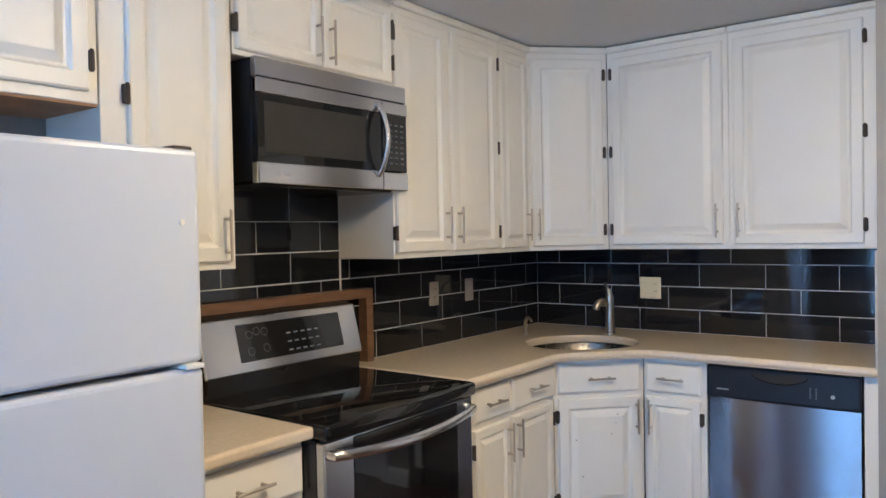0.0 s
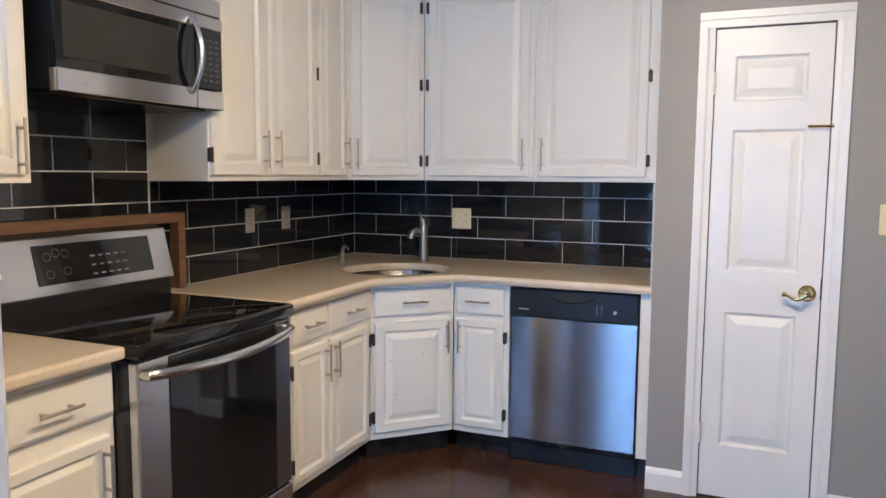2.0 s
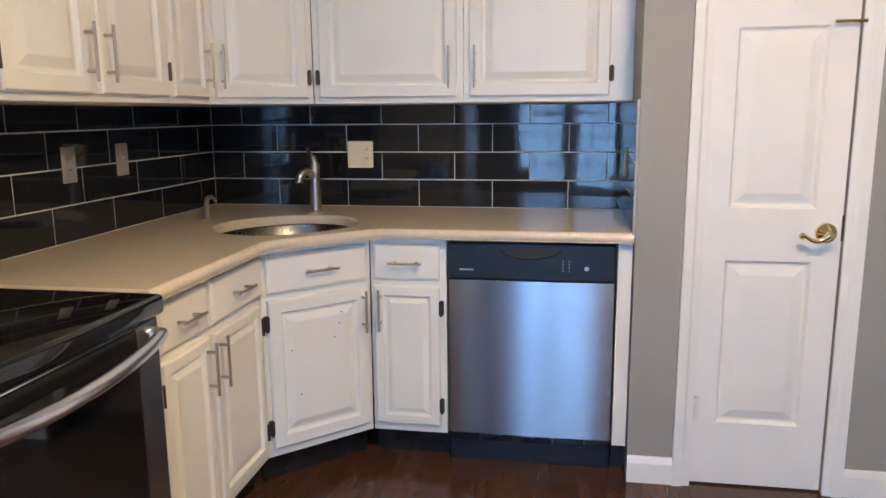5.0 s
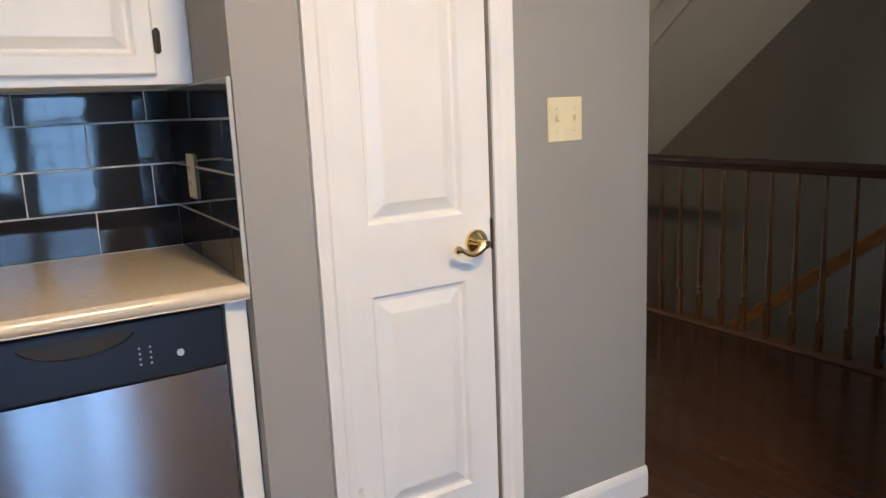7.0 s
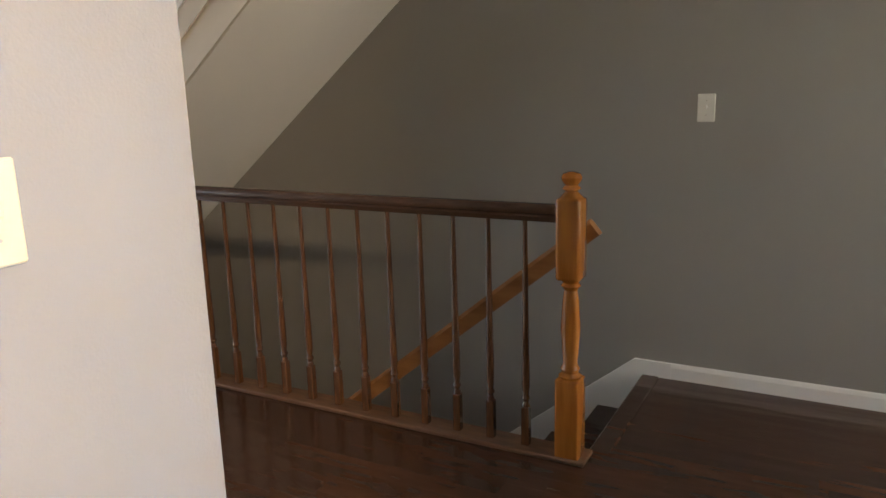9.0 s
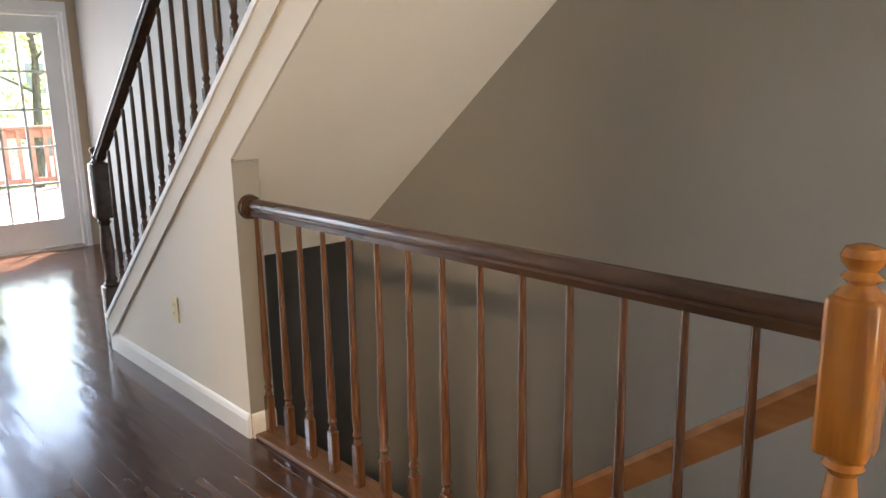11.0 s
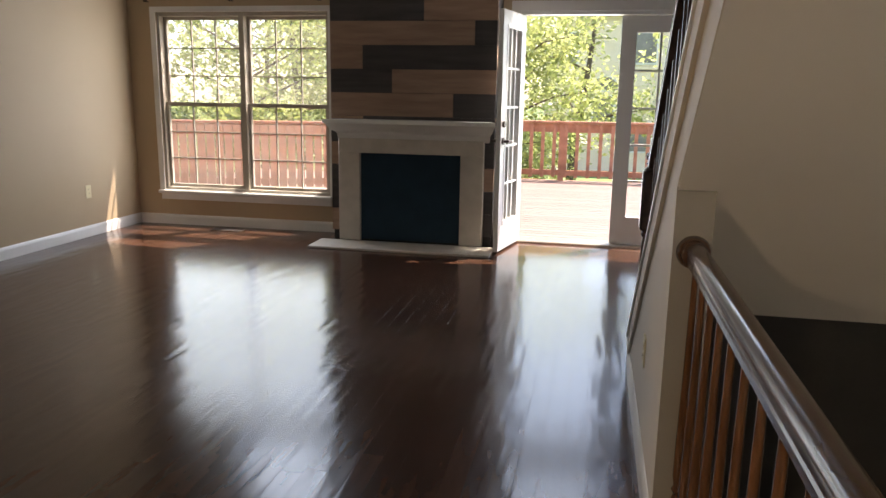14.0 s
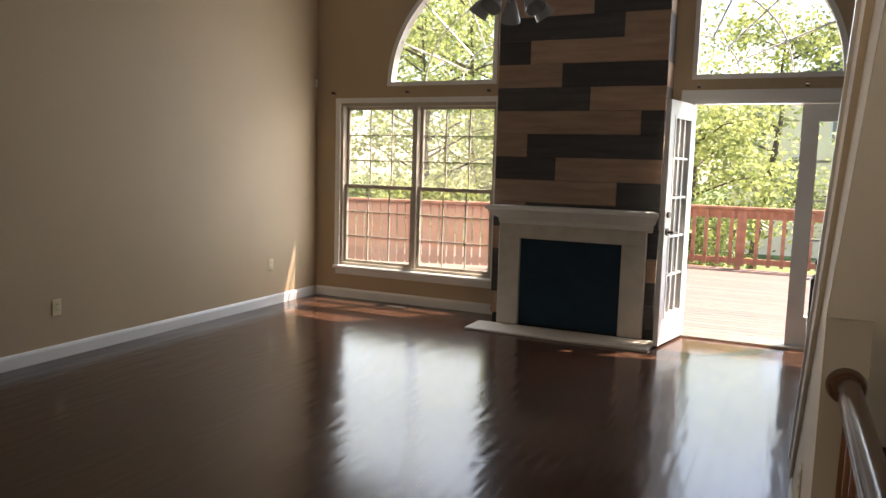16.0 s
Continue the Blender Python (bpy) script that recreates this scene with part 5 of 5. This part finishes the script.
TREES = [(-3.5, 15.5, 8.5, 3.0, 0.25), (0.2, 17.0, 9.5, 3.3, 0.2), (-3.2, 18.2, 9.5, 3.0, 0.15), (2.9, 15.0, 7.5, 2.0, 0.18), (3.7, 19.5, 8.5, 2.3, 0.25), (-1.6, 20.0, 11.0, 3.6, 0.25), (8.3, 18.5, 9.5, 3.0, 0.3),
         (-6.5, 22.0, 11.0, 4.0, 0.2), (11.5, 24.0, 11.0, 4.0, 0.25), (-1.5, 29.0, 11.0, 4.5, 0.2), (-9.5, 30.0, 12.0, 4.5, 0.2)]
for i, (x, y, h, s, low) in enumerate(TREES):
    tree(x, y, h, 11 + i, s, low, "leafy green deciduous tree in summer sunlight", 2400 if y < 21 else 2000, 0.09 if y < 21 else 0.135)
for i, (x, y) in enumerate(((-2.6, 14.0), (1.6, 14.2), (-5.0, 16.0))):
    tree(x, y, 3.6, 70 + i, 1.3, 0.1, "bushy young tree close to the deck railing", 1500, 0.10)
for i, (x, y, h) in enumerate(((-1.5, -14, 8), (2.0, -16, 9), (5.0, -15, 8))):
    tree(x, y, h, 90 + i, 3.0, 0.2, "leafy green tree in front of the house", 1200, 0.2)

house = empty("neighbour_house", pose(9.0, 36.0, -2.2), "cream sided two-storey neighbouring house behind the trees", "house", kind="structure")
part("wall", boxed(-7, 6, 0, 8, 0, 7.2), M["siding"], house)
part("roof", prism(bmesh.new(), [(-7.4, 7.2), (6.4, 7.2), (-0.5, 9.2)], "y", -0.4, 8.4), M["roof"], house)
clap = bmesh.new()
for i in range(46):
    box(clap, -7.0, 6.0, -0.02, 0.0, 0.155 * i, 0.155 * i + 0.02)
part("clapboards", clap, M["siding"], house)["kind"] = "stuff"
for x, zs in ((-6.0, (0.9, 5.0)), (-4.2, (2.1,)), (-2.4, (0.9, 5.0)), (1.5, (0.9, 3.7)), (4.2, (0.9, 3.7))):
    for z in zs:
        w = part("window", boxed(x - 0.55, x + 0.55, -0.06, 0.0, z, z + 1.5), M["trim"], house)
        part("pane", boxed(x - 0.46, x + 0.46, -0.075, -0.055, z + 0.09, z + 1.41), M["far_pane"], w)
half_round = [(-4.2 + 0.75 * math.cos(math.pi * k / 12), 3.75 + 0.75 * math.sin(math.pi * k / 12)) for k in range(13)]
w = part("window", prism(bmesh.new(), half_round, "y", -0.06, 0.0), M["trim"], house, "half-round window")
part("pane", prism(bmesh.new(), [(-4.2 + (a + 4.2) * 0.84, 3.83 + (b - 3.75) * 0.82) for a, b in half_round], "y", -0.075, -0.055), M["far_pane"], w)
side = empty("house_side_wing", pose(-0.75, T + 0.01, 0), "pale lap siding of the house wing beside the window", "siding", kind="structure")
for i in range(32):
    part("clapboard", prism(bmesh.new(), [(-0.02, 0.14 * i - 0.2), (0.012, 0.14 * i - 0.2), (-0.005, 0.14 * i - 0.062), (-0.02, 0.14 * i - 0.062)], "y", 0, 1.1), M["siding"], side)

# ---- chimney planks ----
row_z, row_h = 1.138, 0.203
rnd = random.Random(5)
LIGHT = {-1: (0.0, 0.2), 0: (0.0, 0.75), 1: (0.38, 1.0), 2: (0.0, 0.2), 3: (0.0, 0.87), 4: (0.57, 1.0), 5: (0.0, 0.4), 6: (0.2, 1.0), 7: (0.75, 1.0), 8: (0.0, 0.57)}
for r in range(-1, 14):
    z0 = max(1.111, row_z + row_h * r)
    z1 = min(row_z + row_h * (r + 1), HIGH)
    if z1 - z0 < 0.01:
        continue
    a, b = LIGHT.get(r, ((0.1 * (r * 3 % 7)) % 0.6, 1.0))
    width = FX1 - FX0
    cuts = [0.0] + [c for c in (a, b) if 0.02 < c < 0.98] + [1.0]
    for p, q in zip(cuts, cuts[1:]):
        light = a - 1e-6 <= p and q <= b + 1e-6
        part("plank", boxed(FX0 + width * p + 0.001, FX0 + width * q - 0.001, FYF, FYF + 0.014, z0 + 0.001, z1 - 0.001, bevel=0.0015),
             M["plank_light" if light else "plank_dark"], fire)
    for x in (FX0, FX1 - 0.012):
        part("plank", boxed(x, x + 0.012, FYF + 0.015, FAR - 0.002, z0 + 0.001, z1 - 0.001), M["plank_dark" if (r + (x > 3)) % 3 else "plank_light"], fire)
for r in range(5):
    for x, w in ((FX0, 0.083), (3.536, 0.084)):
        part("plank", boxed(x, x + w, FYF, FYF + 0.014, 0.10 + 0.202 * r, 0.30 + 0.202 * r), M["plank_light" if (r + (x > 3)) % 3 == 0 else "plank_dark"], fire)
    for x in (FX0, FX1 - 0.012):
        part("plank", boxed(x, x + 0.012, FYF + 0.015, FAR - 0.002, 0.10 + 0.202 * r, 0.30 + 0.202 * r), M["plank_dark"], fire)

# ---- backsplash tiles ----
TW, TH, GAP = 0.3285, 0.1205, 0.0032
tiles = empty("backsplash", pose(0, 0, 0), "glossy black subway tile backsplash with pale grout", "backsplash", kind="structure")
grout = bmesh.new()
box(grout, 0.001, 1.874, -0.0098, -0.0005, 0.90, 1.366)
box(grout, 0.0005, 0.0098, -2.885, -0.004, 0.90, 1.64)
box(grout, 1.8652, 1.8745, -0.655, -0.004, 0.90, 1.366)
part("grout", grout, M["grout"], tiles)
tile_mesh = {}
set_rnd = random.Random(21)


def tile(m, w, h):
    key = (round(w, 3), round(h, 3))
    if key not in tile_mesh:
        tile_mesh[key] = mesh_of("tile", boxed(0, w, -0.0075, 0.0, 0, h, bevel=0.001), M["tile"])
    # each tile sits a little out of true
    lean = pose(0, 0, 0, set_rnd.uniform(-0.7, 0.7), 0, set_rnd.uniform(-0.22, 0.22))
    mid = Matrix.Translation((w / 2, 0, h / 2))
    shared("tile", tile_mesh[key], tiles, m @ mid @ lean @ mid.inverted())


def tile_field(place, lo, hi, offset_even, offset_odd, tops, z0=0.914):
    """Rows of tiles from lo to hi along a wall; place(u, z) gives the pose."""
    r, z = 0, z0
    while True:
        limit = tops(z)
        if z > limit - 0.01:
            break
        h = min(TH, limit - z)
        u = lo
        edge = lo + (offset_even if r % 2 == 0 else offset_odd)
        while edge <= lo + 1e-4:
            edge += TW
        while u < hi - 0.006:
            e = min(edge, hi)
            if e - u > 0.008:
                tile(place(u + GAP / 2, z), e - u - GAP, h - GAP)
            u, edge = e, edge + TW
        r, z = r + 1, z + TH + 0.0015


tile_field(lambda u, z: pose(u, -0.0035, z), 0.011, 1.866, 0.317, 0.150, lambda z: 1.364)
tile_field(lambda u, z: Matrix.Translation((0.0035, u, z)) @ LW, -1.672, -0.004, 0.213, 0.051, lambda z: 1.364)
tile_field(lambda u, z: Matrix.Translation((0.0035, u, z)) @ LW, -2.44, -1.68, 0.323, 0.161, lambda z: 1.64)
tile_field(lambda u, z: Matrix.Translation((0.0035, u, z)) @ LW, -2.885, -2.445, 0.11, 0.277, lambda z: 1.364)
for r in range(4):
    z = 0.914 + r * (TH + 0.0015)
    h = min(TH, 1.364 - z)
    cut = 0.40 if r % 2 else 0.25
    for a, b in ((0.012, cut), (cut, min(cut + TW, 0.652)), (cut + TW, 0.652)):
        if b - a > 0.02:
            tile(Matrix.Translation((1.8715, -a - GAP / 2, z)) @ pose(0, 0, 0, 0, 0, -90), b - a - GAP, h - GAP)

# ---- floor boards ----
BW = 0.083
board_mesh = {}
rest_v, rest_f = [], []
count = 0
for i in range(int((WELL_X - LEFT) / BW) + 12):
    x = LEFT + BW * i
    if x > RIGHT - 0.01:
        break
    w = min(BW, RIGHT - x)
    y = NEAR - rnd.uniform(0, 1.2)
    while y < FAR:
        long = rnd.choice((0.9, 1.2, 1.5, 1.8))
        a, b = max(y, HALL_NEAR if x >= HALL else NEAR), min(y + long, FAR)
        y += long
        spans = [(a, b)]
        if x + w > WELL_X + 0.005:
            spans = [(p, q) for p, q in ((a, min(b, WELL_Y0 - 0.06)), (max(a, WELL_Y1), b))]
        for p, q in spans:
            if q - p < 0.03:
                continue
            near = -3.2 < p and q < 3.6 and 0.9 < x < 4.8
            if near and count < 300:
                key = (round(w, 3), round(q - p, 2))
                if key not in board_mesh:
                    board_mesh[key] = mesh_of("board", boxed(0.0001, w - 0.0001, 0, key[1] - 0.0003, -0.016, 0.0, bevel=0.0004), M["floor"])
                shared("board", board_mesh[key], floor, pose(x, p, 0))
                count += 1
            else:
                i0 = len(rest_v)
                rest_v += [(x + dx * w, p + dy * (q - p - 0.0003), z) for z in (-0.016, -0.0004, 0.0) for dx, dy in ((0, 0), (1, 0), (1, 1), (0, 1))]
                for k in range(4):
                    rest_v[i0 + 8 + k] = (rest_v[i0 + 8 + k][0] + (0.0004 if k in (0, 3) else -0.0004), rest_v[i0 + 8 + k][1] + (0.0004 if k < 2 else -0.0004), 0.0)
                for lv in (0, 4):
                    for k in range(4):
                        rest_f.append((i0 + lv + k, i0 + lv + (k + 1) % 4, i0 + lv + 4 + (k + 1) % 4, i0 + lv + 4 + k))
                rest_f.append((i0 + 8, i0 + 9, i0 + 10, i0 + 11))
data = bpy.data.meshes.new("boards")
data.from_pydata(rest_v, [], rest_f)
data.materials.append(M["floor_rest"])
rest = new("boards", data)
rest.parent = floor
rest["kind"] = "stuff"
